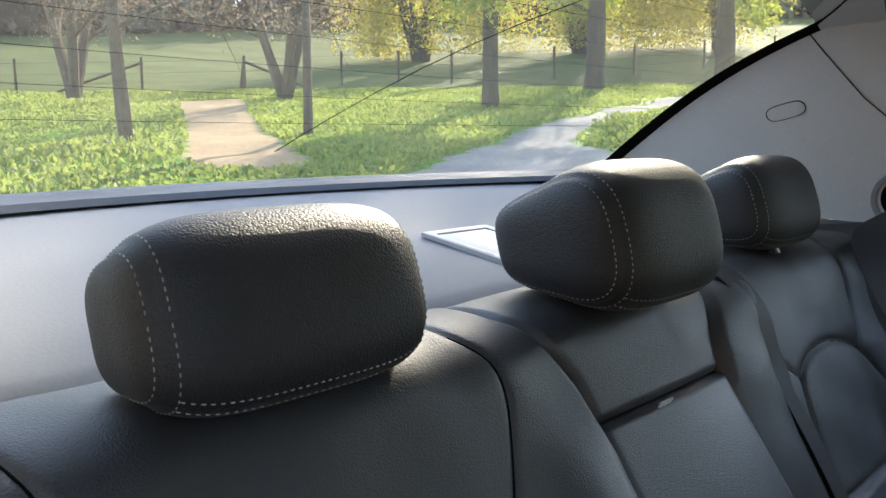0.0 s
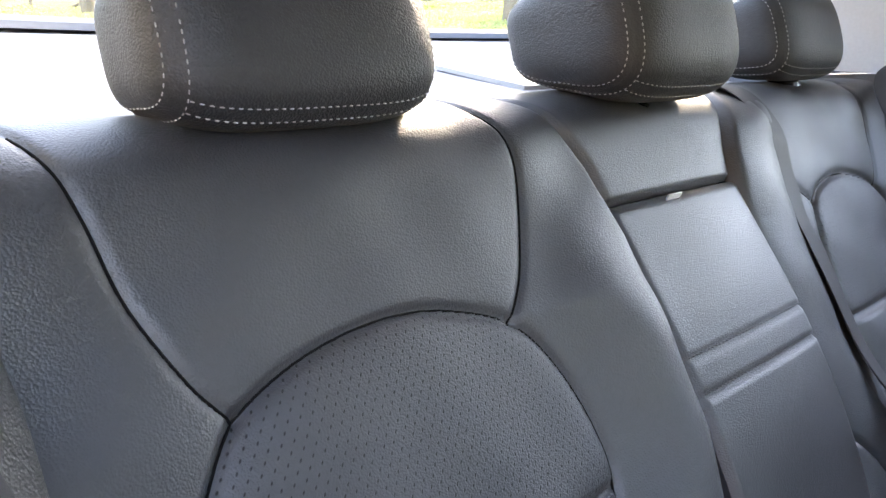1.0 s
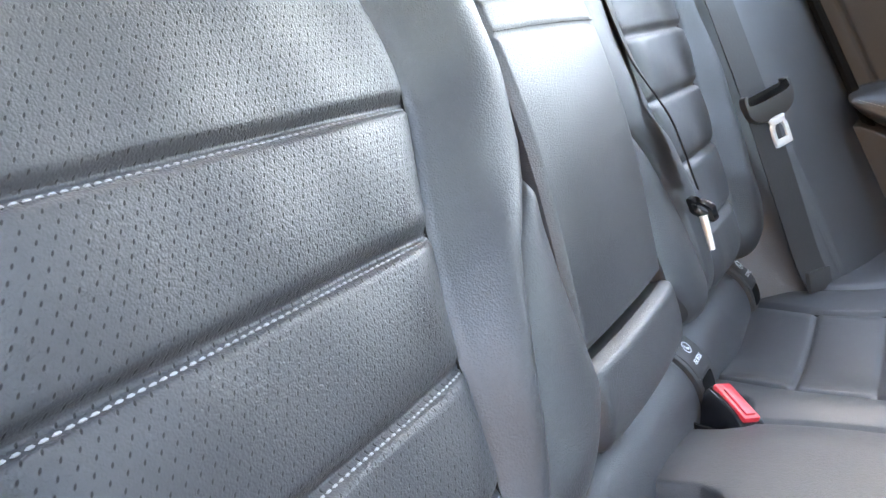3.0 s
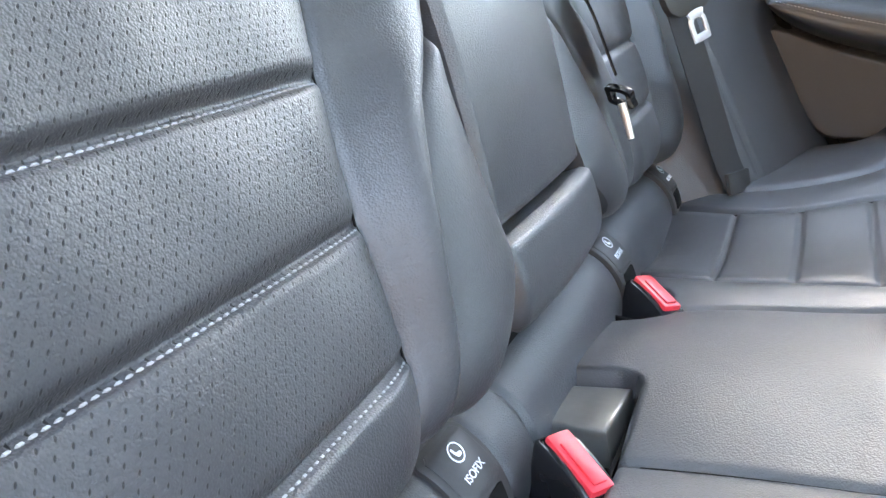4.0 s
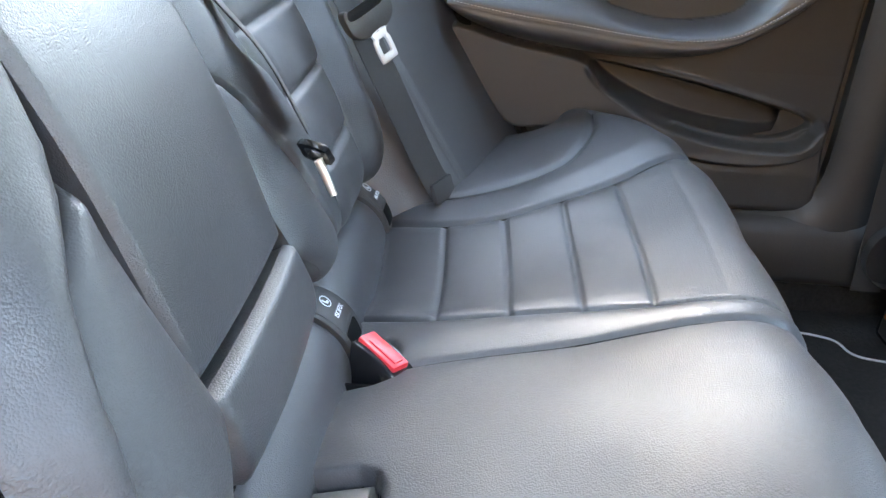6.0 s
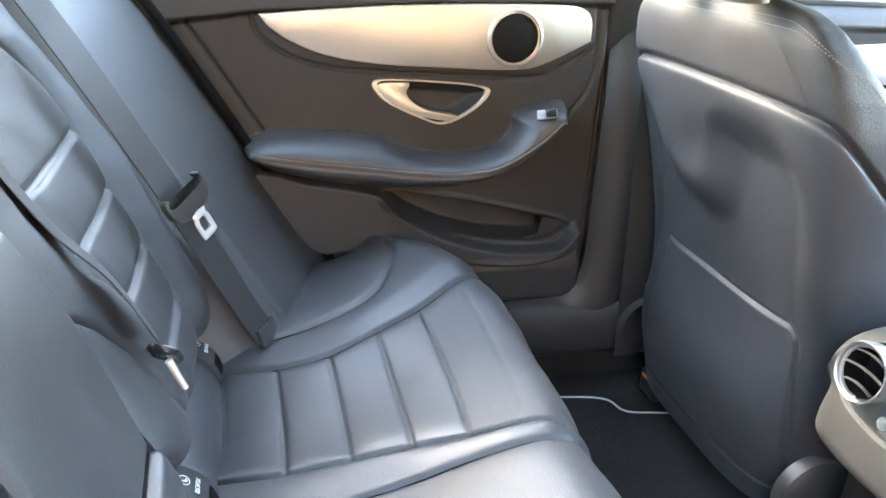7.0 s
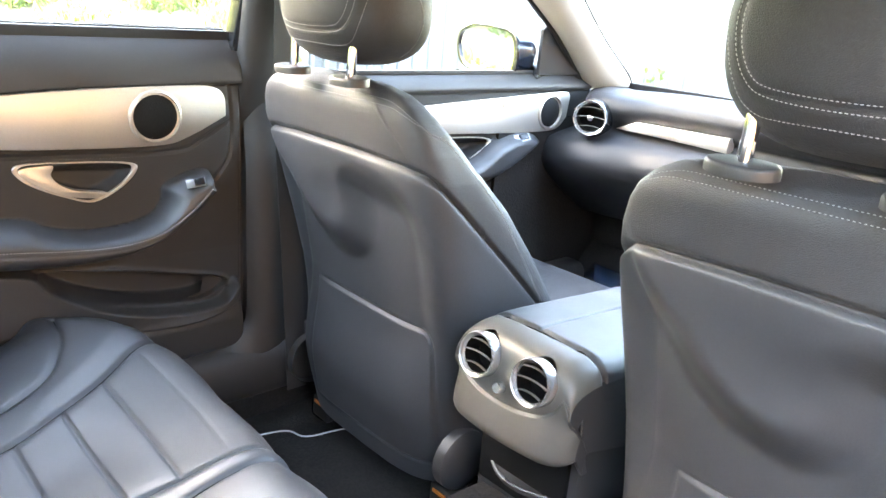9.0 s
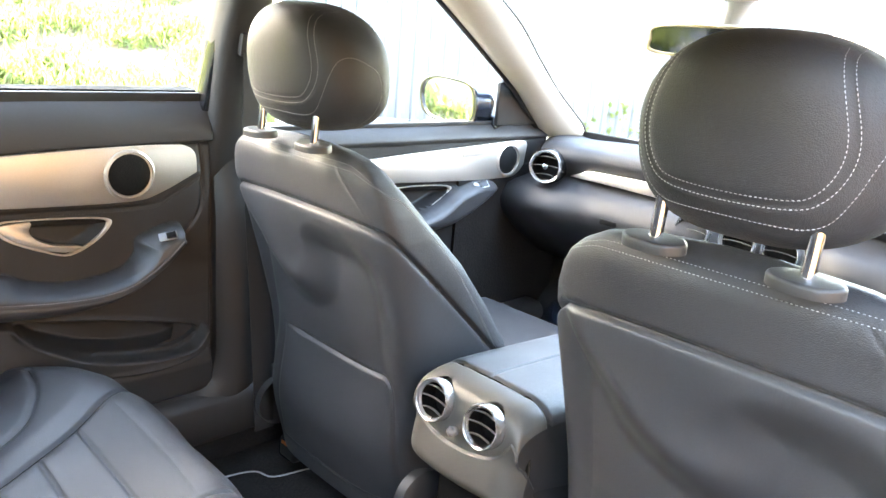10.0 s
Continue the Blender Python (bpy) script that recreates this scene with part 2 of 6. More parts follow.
def sheet(name, P, UV, mat, parent=None, label="", mask=None, flip=False, N=None):
    """A mesh from a grid of places, or from the cells of it that the mask keeps, with the grid's own normals."""
    rows, cols = P.shape[:2]
    N = grid_normals(P, flip) if N is None else N
    i, j = np.meshgrid(np.arange(rows - 1), np.arange(cols - 1), indexing="ij")
    keep = np.ones_like(i, bool) if mask is None else mask
    i, j = i[keep], j[keep]
    quads = np.stack([i * cols + j, i * cols + j + 1, (i + 1) * cols + j + 1, (i + 1) * cols + j], 1)
    if flip:
        quads = quads[:, ::-1]
    used, back = np.unique(quads, return_inverse=True)
    quads = back.reshape(quads.shape)
    me = bpy.data.meshes.new(name)
    me.from_pydata(P.reshape(-1, 3)[used].tolist(), [], quads.tolist())
    layer = me.uv_layers.new(name="UVMap")
    flat = UV.reshape(-1, 2)[used][quads.ravel()]
    layer.data.foreach_set("uv", flat.astype(np.float32).ravel())
    me.materials.append(mat)
    me.shade_smooth()
    me.normals_split_custom_set_from_vertices(N.reshape(-1, 3)[used].tolist())
    ob = new(name, me)
    if parent:
        ob.parent = parent
    if label:
        tagged(ob, label)
    return ob


def border_wall(name, P, depth, mat, parent=None):
    """Closes a sheet to a solid: its border drawn back by depth, with a back face."""
    ring = np.vstack([P[0, :-1], P[:-1, -1], P[-1, :0:-1], P[:0:-1, 0]])[::3]
    bm = bmesh.new()
    a = [bm.verts.new(p) for p in ring]
    b = [bm.verts.new(p + np.array(depth)) for p in ring]
    for k in range(len(a)):
        m = (k + 1) % len(a)
        bm.faces.new((a[k], a[m], b[m], b[k]))
    mid = bm.verts.new(np.mean(ring + np.array(depth), axis=0))
    for k in range(len(a)):
        bm.faces.new((b[k], b[(k + 1) % len(a)], mid))
    bmesh.ops.recalc_face_normals(bm, faces=bm.faces)
    return part(name, bm, mat, parent)


def box(size, at=(0, 0, 0), turn=(0, 0, 0), bevel=0.0, segments=2, bm=None):
    bm = bm or bmesh.new()
    made = bmesh.ops.create_cube(bm, size=1, matrix=pose(*at, *turn) @ Matrix.Diagonal((*size, 1)))["verts"]
    if bevel:
        edges = list({e for v in made for e in v.link_edges})
        bmesh.ops.bevel(bm, geom=edges, offset=bevel, segments=segments, profile=0.6, affect="EDGES")
    return bm


def rod(a, b, r0, r1=None, sides=12, bm=None):
    bm = bm or bmesh.new()
    a, b = Vector(a), Vector(b)
    m = Matrix.Translation((a + b) / 2) @ (b - a).to_track_quat("Z", "Y").to_matrix().to_4x4()
    bmesh.ops.create_cone(bm, cap_ends=True, segments=sides, radius1=r0, radius2=r0 if r1 is None else r1, depth=(b - a).length, matrix=m)
    return bm


def turned(profile, sides=32, m=None, bm=None):
    """A body of revolution round local z from (radius, height) pairs, put at the pose m."""
    bm = bm or bmesh.new()
    m = m or Matrix()
    rings = []
    for r, h in profile:
        if r < 1e-5:
            rings.append([bm.verts.new(m @ Vector((0, 0, h)))])
        else:
            rings.append([bm.verts.new(m @ Vector((r * math.cos(2 * math.pi * k / sides), r * math.sin(2 * math.pi * k / sides), h))) for k in range(sides)])
    for a, b in zip(rings, rings[1:]):
        for k in range(sides):
            q = (k + 1) % sides
            if len(a) == 1 and len(b) > 1:
                bm.faces.new((a[0], b[k], b[q]))
            elif len(b) == 1 and len(a) > 1:
                bm.faces.new((a[k], a[q], b[0]))
            elif len(a) > 1:
                bm.faces.new((a[k], a[q], b[q], b[k]))
    bmesh.ops.recalc_face_normals(bm, faces=bm.faces)
    return bm


def tube(pts, r, sides=8, closed=False, bm=None):
    """A round strand along the points."""
    bm = bm or bmesh.new()
    pts = [Vector(p) for p in pts]
    rings = []
    for k, p in enumerate(pts):
        a = pts[k - 1] if (k or closed) else p
        b = pts[(k + 1) % len(pts)] if (k + 1 < len(pts) or closed) else p
        q = (b - a).to_track_quat("Z", "Y").to_matrix()
        rings.append([bm.verts.new(p + q @ Vector((r * math.cos(2 * math.pi * s / sides), r * math.sin(2 * math.pi * s / sides), 0))) for s in range(sides)])
    for a, b in list(zip(rings, rings[1:])) + ([(rings[-1], rings[0])] if closed else []):
        for s in range(sides):
            q = (s + 1) % sides
            bm.faces.new((a[s], a[q], b[q], b[s]))
    if not closed:
        bm.faces.new(rings[0][::-1])
        bm.faces.new(rings[-1])
    return bm


def stitches(pts, normals, length=0.0042, gap=0.0022, width=0.0011, lift=0.0004):
    """A row of thread stitches along a curve that lies on a surface."""
    pts, normals = np.array(pts), np.array(normals)
    run = np.r_[0, np.cumsum(np.linalg.norm(np.diff(pts, axis=0), axis=1))]
    bm = bmesh.new()
    for s in np.arange(0, run[-1] - length, length + gap):
        a = np.array([np.interp(s, run, pts[:, k]) for k in range(3)])
        b = np.array([np.interp(s + length, run, pts[:, k]) for k in range(3)])
        nn = np.array([np.interp(s, run, normals[:, k]) for k in range(3)])
        nn /= np.linalg.norm(nn) + 1e-9
        side = np.cross(b - a, nn)
        side *= width / 2 / (np.linalg.norm(side) + 1e-9)
        c, d, sink, up = a * .72 + b * .28, a * .28 + b * .72, nn * .0004, nn * (lift + width * .35)
        ring = [bm.verts.new(v) for v in (a - sink, c + side, d + side, b - sink, d - side, c - side)]
        top = [bm.verts.new(c + up), bm.verts.new(d + up)]
        for k, m in ((0, 0), (1, None), (2, 1), (3, 1), (4, None), (5, 0)):
            p, q = ring[k], ring[(k + 1) % 6]
            if m is None:
                bm.faces.new((p, q, top[1], top[0]) if k == 1 else (p, q, top[0], top[1]))
            else:
                bm.faces.new((p, q, top[m]))
    return bm


def outline_solid(poly, depth, bevel=0.003, m=None, segments=2):
    """A plate with the given 2D outline, in local x and y, from z = 0 to depth with rounded upper edges, put at the pose m."""
    bm = bmesh.new()
    bottom = [bm.verts.new((x, y, 0)) for x, y in poly]
    face = bm.faces.new(bottom)
    top = bmesh.ops.extrude_face_region(bm, geom=[face])["geom"]
    tv = [v for v in top if isinstance(v, bmesh.types.BMVert)]
    bmesh.ops.translate(bm, verts=tv, vec=(0, 0, depth))
    tf = [f for f in top if isinstance(f, bmesh.types.BMFace)]
    if bevel:
        bmesh.ops.bevel(bm, geom=list(tf[0].edges), offset=bevel, segments=segments, profile=0.5, affect="EDGES")
    bmesh.ops.recalc_face_normals(bm, faces=bm.faces)
    if m:
        bmesh.ops.transform(bm, matrix=m, verts=bm.verts)
    return bm


def ring_solid(outer, inner, depth, m=None, bevel=0.0012):
    """A flat ring between two outlines of the same number of points."""
    bm = bmesh.new()
    rows = []
    for pts, h in ((outer, 0), (outer, depth - bevel), (outer + (inner - outer) * 0.18, depth), (inner + (outer - inner) * 0.18, depth), (inner, depth - bevel), (inner, 0)):
        rows.append([bm.verts.new((x, y, h)) for x, y in pts])
    n = len(outer)
    for a, b in zip(rows, rows[1:] + rows[:1]):
        for k in range(n):
            bm.faces.new((a[k], a[(k + 1) % n], b[(k + 1) % n], b[k]))
    bmesh.ops.recalc_face_normals(bm, faces=bm.faces)
    if m:
        bmesh.ops.transform(bm, matrix=m, verts=bm.verts)
    return bm


def text_part(name, body, size, m, mat, parent, label=""):
    curve = bpy.data.curves.new(name, "FONT")
    curve.body, curve.size, curve.align_x, curve.align_y, curve.extrude = body, size, "CENTER", "CENTER", 0.0002
    tmp = bpy.data.objects.new(name, curve)
    me = bpy.data.meshes.new_from_object(tmp)
    me.transform(m)
    me.materials.append(mat)
    bpy.data.objects.remove(tmp)
    ob = new(name, me)
    ob.parent = parent
    if label:
        tagged(ob, label)
    return ob


# ---- rear seats ----
PROFILE = spline([(.055, .540), (.024, .533), (.002, .541), (-.002, .562), (.009, .593), (.042, .658), (.076, .725), (.109, .790),
                  (.164, .899), (.190, .955), (.208, .995), (.224, 1.017), (.250, 1.029), (.285, 1.031), (.320, 1.026), (.342, 1.010), (.348, .980)], 6)
RUN = np.r_[0, np.cumsum(np.linalg.norm(np.diff(PROFILE, axis=0), axis=1))]
CREST = int(np.argmax(PROFILE[:, 1]))


def run_at(z):
    """How far along the backrest's profile, from its foot, a height is reached."""
    return np.interp(z, PROFILE[:CREST + 1, 1], RUN[:CREST + 1])


def back_surface(X, S, h):
    """Places on the backrest: across, along the profile, and proud of it."""
    y, z = np.interp(S, RUN, PROFILE[:, 0]), np.interp(S, RUN, PROFILE[:, 1])
    e = 0.004
    ty = np.interp(S + e, RUN, PROFILE[:, 0]) - np.interp(S - e, RUN, PROFILE[:, 0])
    tz = np.interp(S + e, RUN, PROFILE[:, 1]) - np.interp(S - e, RUN, PROFILE[:, 1])
    q = np.hypot(ty, tz) + 1e-9
    return np.stack([X, y - tz / q * h, z + ty / q * h], -1)


INNER = [(.50, .225), (.55, .215), (.585, .205), (.625, .197), (.66, .182), (.70, .155), (.73, .118), (.75, .104), (.80, .094), (.93, .091), (.98, .103), (1.01, .120), (1.03, .138), (1.06, .138)]


def on_back(pts):
    return np.array([(x, run_at(z)) for x, z in pts])


def seat_lines(lift, inner, outer):
    """The sewn lines of one backrest: its arch, ribs and two shoulder seams; the outer seat sits a little higher."""
    up = lambda pts: [(x, z + lift) for x, z in pts]
    arch = spline(up(inner + [(.311, .921), (.350, .919), (.387, .911), (.418, .897), (.438, .875), (.454, .849)] + outer), 5)
    return {"arch": on_back(arch), "ribs": [z + lift for z in (.791, .725, .658, .593)],
            "seam_out": up([(.418, .897), (.434, .917), (.451, .952), (.459, .985), (.466, 1.012)]) + [(.476, 1.028)],
            "seam_in": up([inner[-2], (.204, .929), (.187, .969), (.182, 1.006)]) + [(.198, 1.028)]}


LINES = {-1: seat_lines(0, [(.249, .50), (.249, .547), (.237, .593), (.231, .658), (.212, .727), (.187, .790), (.187, .824), (.200, .866), (.229, .899), (.270, .915)], [(.462, .825), (.470, .79), (.480, .70), (.478, .60), (.470, .50)]),
         1: seat_lines(.013, [(.249, .50), (.249, .547), (.246, .593), (.243, .658), (.235, .727), (.222, .790), (.222, .824), (.228, .866), (.245, .899), (.275, .915)], [(.462, .825), (.466, .79), (.446, .725), (.430, .658), (.408, .593), (.385, .50)])}


def arch_edge(S, outer, sign):
    arch = LINES[sign]["arch"]
    e = arch[arch[:, 0] > .311 if outer else arch[:, 0] <= .312]
    e = e[np.argsort(e[:, 1])]
    return np.interp(S, e[:, 1], e[:, 0])


def seat_relief(X, S, sign):
    sewn = LINES[sign]
    out_x, out_z = zip(*sewn["seam_out"])
    in_x, in_z = zip(*sewn["seam_in"])
    z = np.interp(S, RUN, PROFILE[:, 1])
    front = S < RUN[CREST]
    d = signed(X, S, sewn["arch"])
    xin = np.interp(S, run_at(np.array([p[0] for p in INNER])), [p[1] for p in INNER])
    xr, xl = arch_edge(S, False, sign), arch_edge(S, True, sign)
    xr = np.where(z > in_z[0], np.interp(z, in_z, in_x), xr)
    xl = np.where(z > out_z[0], np.interp(z, out_z, out_x), xl)
    h = np.where(d > 0, .005 * (1 - np.exp(-np.maximum(d, 0) / .02)), 0)
    h = h + seam(d, .009, .0014) + seam(d, .0030, .0040)
    for rz in sewn["ribs"]:
        e = S - run_at(rz)
        fold = np.where(e > 0, -.0065 * np.exp(-(e / .0050) ** 2), -.0065 * np.exp(-(e / .0026) ** 2))
        h = h + fold * ease(d, -.002, .006)
        h = h + np.where((e < 0) & (e > -.07), .0035 * np.sin(np.pi * np.clip(-e / .07, 0, 1)) ** .5, 0) * ease(d, 0, .03)
    low = 1 - ease(z, .86, .99)
    u = np.clip((X - xin) / (np.maximum(xr - xin, .02)), 0, 1)
    lobe = np.sqrt(np.maximum(1 - (1 - np.minimum(u / .22, 1)) ** 2, 0)) * (1 - ease(u, .25, 1))
    if sign > 0:
        u = np.clip((X - xin) / .092, 0, 1)
        lobe = .5 * np.sqrt(np.sin(np.pi * u))
        low = 1 - ease(z, .99, 1.03)
    h = h + np.where((d <= 0) & (X < .311), .024 * ease(z, .50, .66) * low * lobe, 0) * front
    u = np.clip((X - xl) / (.09 if sign < 0 else .05), 0, 1)
    h = h + np.where((d <= 0) & (X > .311), .020 * (1 - ease(z, .78, .97)) * ease(u, 0, 1), 0) * front
    h = h - .010 * (1 - ease(X - xin, -.002, .012)) ** 2
    for line in (sewn["seam_out"], sewn["seam_in"]):
        c = spline([(p[0], run_at(p[1])) for p in line], 6)
        c = np.vstack([c, [(c[-1][0] + .012, c[-1][1] + .05)]])
        e = line_distance(X, S, c)
        h = h + seam(e, .009, .0008) + seam(e, .0028, .0025)
    h = h + .0012 * np.sin(X * 61 + S * 23) * np.sin(S * 47 - X * 17)
    return h, d, z


def backrest(sign, label, step):
    ob = thing("rear_seat_unit", label, "car seat", "rear seat backrests")
    q, s = np.linspace(0, 1, int(.46 / step)), np.linspace(0, RUN[-1], int(RUN[-1] / step))
    Q, S = np.meshgrid(q, s)
    xin = np.interp(S, run_at(np.array([p[0] for p in INNER])), [p[1] for p in INNER])
    xout = .575 if sign < 0 else np.interp(S, run_at(np.array([.54, .59, .69, .76, .83, .92, 1.02])), [.455, .470, .497, .515, .520, .545, .575])
    X = xin + Q * (xout - xin)
    sewn = LINES[sign]
    h, d, _ = seat_relief(X, S, sign)
    P = back_surface(sign * X, S, h)
    UV = np.stack([X, S], -1)
    flip = sign < 0
    N = grid_normals(P, flip)
    cell = lambda a: (a[:-1, :-1] + a[1:, 1:]) / 2
    dc, xc, sc = cell(d), cell(X), cell(S)
    ribs = [run_at(r) for r in sewn["ribs"]]
    arch = dc > 0
    top = sc > ribs[0]
    sheet("centre_panel", P, UV, PERFORATED, ob, "perforated leather panel with an arched top", arch & top, flip, N)
    for k in range(4):
        low = ribs[k + 1] if k < 3 else -1
        sheet("rib_panel", P, UV, PERFORATED if sign < 0 and k < 3 else LEATHER, ob, "", arch & (sc <= ribs[k]) & (sc > low), flip, N)
    seam_in, seam_out = on_back(sewn["seam_in"]), on_back(sewn["seam_out"])
    shoulder = ~arch & (sc > seam_in[0, 1]) & (xc > np.interp(sc, seam_in[:, 1], seam_in[:, 0])) & (xc < np.interp(sc, seam_out[:, 1], seam_out[:, 0]))
    rest = ~arch & ~shoulder
    sheet("shoulder_panel", P, UV, LEATHER, ob, "", shoulder, flip, N)
    sheet("inner_bolster", P, UV, LEATHER, ob, "", rest & (xc < .311), flip, N)
    sheet("outer_bolster", P, UV, LEATHER, ob, "", rest & (xc >= .311), flip, N)
    border_wall("backing", P, (0, .10, -.06), BLACK, ob)
    curves = [sewn["arch"], spline(seam_out, 6), spline(seam_in, 6)]
    for c in curves:
        hh, _, _ = seat_relief(c[:, 0], c[:, 1], sign)
        # Thin black tube puts the seam's shade into colour.
        part("seam_shadow", tube(back_surface(sign * c[:, 0], c[:, 1], hh + .0003), .0009, 6), BLACK, ob)
    for rz in sewn["ribs"]:
        sr = run_at(rz) - .0022
        xs = np.linspace(arch_edge(np.array([sr]), False, sign)[0] + .004, arch_edge(np.array([sr]), True, sign)[0] - .004, 60)
        hh, _, _ = seat_relief(xs, np.full(60, sr), sign)
        line = back_surface(sign * xs, np.full(60, sr), hh)
        if sign < 0:
            part("stitching", stitches(line, np.tile((0, -.89, .45), (60, 1)), .0038, .0007, .0017), THREAD, ob, "pale grey thread")
    return ob


def pad(name, x0, x1, s0, s1, proud, mat, parent, radius=.016, label="", lines=(), step=.004, crown=.004, depth=(0, .03, -.015), bulge=0.0, half=None):
    X, S = np.meshgrid(np.linspace(x0, x1, int((x1 - x0) / step) + 2), np.linspace(s0, s1, int((s1 - s0) / step) + 2))
    if half is not None:
        wide = half(S)
        X, x0, x1 = X / x1 * wide, -wide, wide
    e = np.minimum(np.minimum(X - x0, x1 - X), np.minimum(S - s0, s1 - S))
    t = np.clip(1 - e / radius, 0, 1)
    h = proud - radius * (1 - np.sqrt(np.maximum(1 - t * t, 0))) + crown * (1 - ((X - (x0 + x1) / 2) / ((x1 - x0) / 2)) ** 2)
    h = h + bulge * np.sin(np.pi * np.clip((S - s0) / (s1 - s0), 0, 1))
    for z, w, dep in lines:
        h = h + seam(S - run_at(z), w, dep)
    P = back_surface(X, S, h)
    ob = sheet(name, P, np.stack([X, S], -1), mat, parent, label)
    border_wall(name + "_side", P, depth, mat, ob)
    return ob


def centre_backrest():
    ob = thing("centre_seat_unit", "black leather centre rear backrest with a folded-up armrest", "car seat", "rear seat backrests")
    pad("upper_pad", -.104, .104, run_at(.9520), RUN[CREST] + .10, -.002, LEATHER, ob, .006, half=lambda s: np.interp(s, run_at(np.array([p[0] for p in INNER])), [p[1] for p in INNER]) - .0015)
    arm = pad("armrest", -.098, .098, run_at(.610), run_at(.9505), .000, SMOOTH_LEATHER, ob, .006, "folded-up leather armrest with two stitched bands",
              lines=((.839, .0020, .0028), (.815, .0020, .0028)), bulge=.022)
    for z in (.8415, .8175):
        xs = np.linspace(-.094, .094, 40)
        line = back_surface(xs, np.full(40, run_at(z)), .004 + .022 * math.sin(math.pi * (run_at(z) - run_at(.610)) / (run_at(.9505) - run_at(.610))) - .004 * (xs / .098) ** 2 + .0004)
        part("stitching", stitches(line, np.tile((0, -.89, .45), (40, 1)), .003, .002, .0009), PLASTIC, arm)
    tag = box((.020, .0016, .006), (-.018, .1815, .9500), (28, 0, 0), .0005)
    part("pull_tab", tag, PRINT, arm, "pale fabric pull tab")
    pad("lower_pad", -.106, .101, run_at(.540), run_at(.604), .007, LEATHER, ob, .011, crown=.005)
    for sgn in (-1, 1):
        s = np.linspace(run_at(.54), run_at(.775), 90)
        xin = np.interp(s, run_at(np.array([p[0] for p in INNER])), [p[1] for p in INNER])
        q = np.linspace(0, 1, 26)
        Q, S = np.meshgrid(q, s)
        inner = .0985 + .05 * (1 - ease(s, run_at(.542), run_at(.60)))
        wide = np.maximum(xin - inner - .001, .002)[:, None]
        X = inner[:, None] + Q * wide
        h = (.021 if sgn < 0 else .016) * ease(S, -.02, .10) * np.sqrt(np.clip(np.sin(np.pi * np.clip(Q * .94 + .04, 0, 1)), 0, 1)) * ease(wide, .0, .035) - .004
        P = back_surface(sgn * X, S, h + 0 * X)
        sheet("side_lobe", P, np.stack([X, S], -1), LEATHER, ob, "", None, sgn < 0)
        border_wall("side_lobe_side", P, (0, .03, -.015), LEATHER, ob)
    part("backing", box((.24, .03, .50), (0, .135, .735), (-27, 0, 0)), BLACK, ob)
    return ob


def side_panel(sign):
    """The padded panel between the backrest and the door, with the belt lying in front of it."""
    ob = thing("side_bolster", "black leather side bolster beside the rear backrest", "car seat", "rear side bolsters")
    X, Z = np.meshgrid(np.linspace(.455, .728, 66), np.linspace(.44, 1.035, 130))
    line = -.205 + .62 * (Z - .502) + .10 * np.maximum(Z - .90, 0)
    y = line + .46 * (.712 - X)
    t = np.clip(1 - (X - .455) / .085, 0, 1)
    y = y + .10 * t ** 2.2 + .10 * ease(Z, .95, 1.04) ** 2 + seam(X - .530 - .02 * (Z - .7), .003, -.003)
    P = np.stack([sign * X, y, Z], -1)
    sheet("cover", P, np.stack([X, Z], -1), LEATHER, ob, "", None, sign < 0)
    border_wall("backing", P, (0, .16, 0), LEATHER, ob)
    return ob


backrest(-1, "black leather rear seat backrest with perforated ribbed centre panel", .0024)
backrest(1, "black leather rear seat backrest with ribbed centre panel", .0034)
centre_backrest()
side_panel(-1)
side_panel(1)


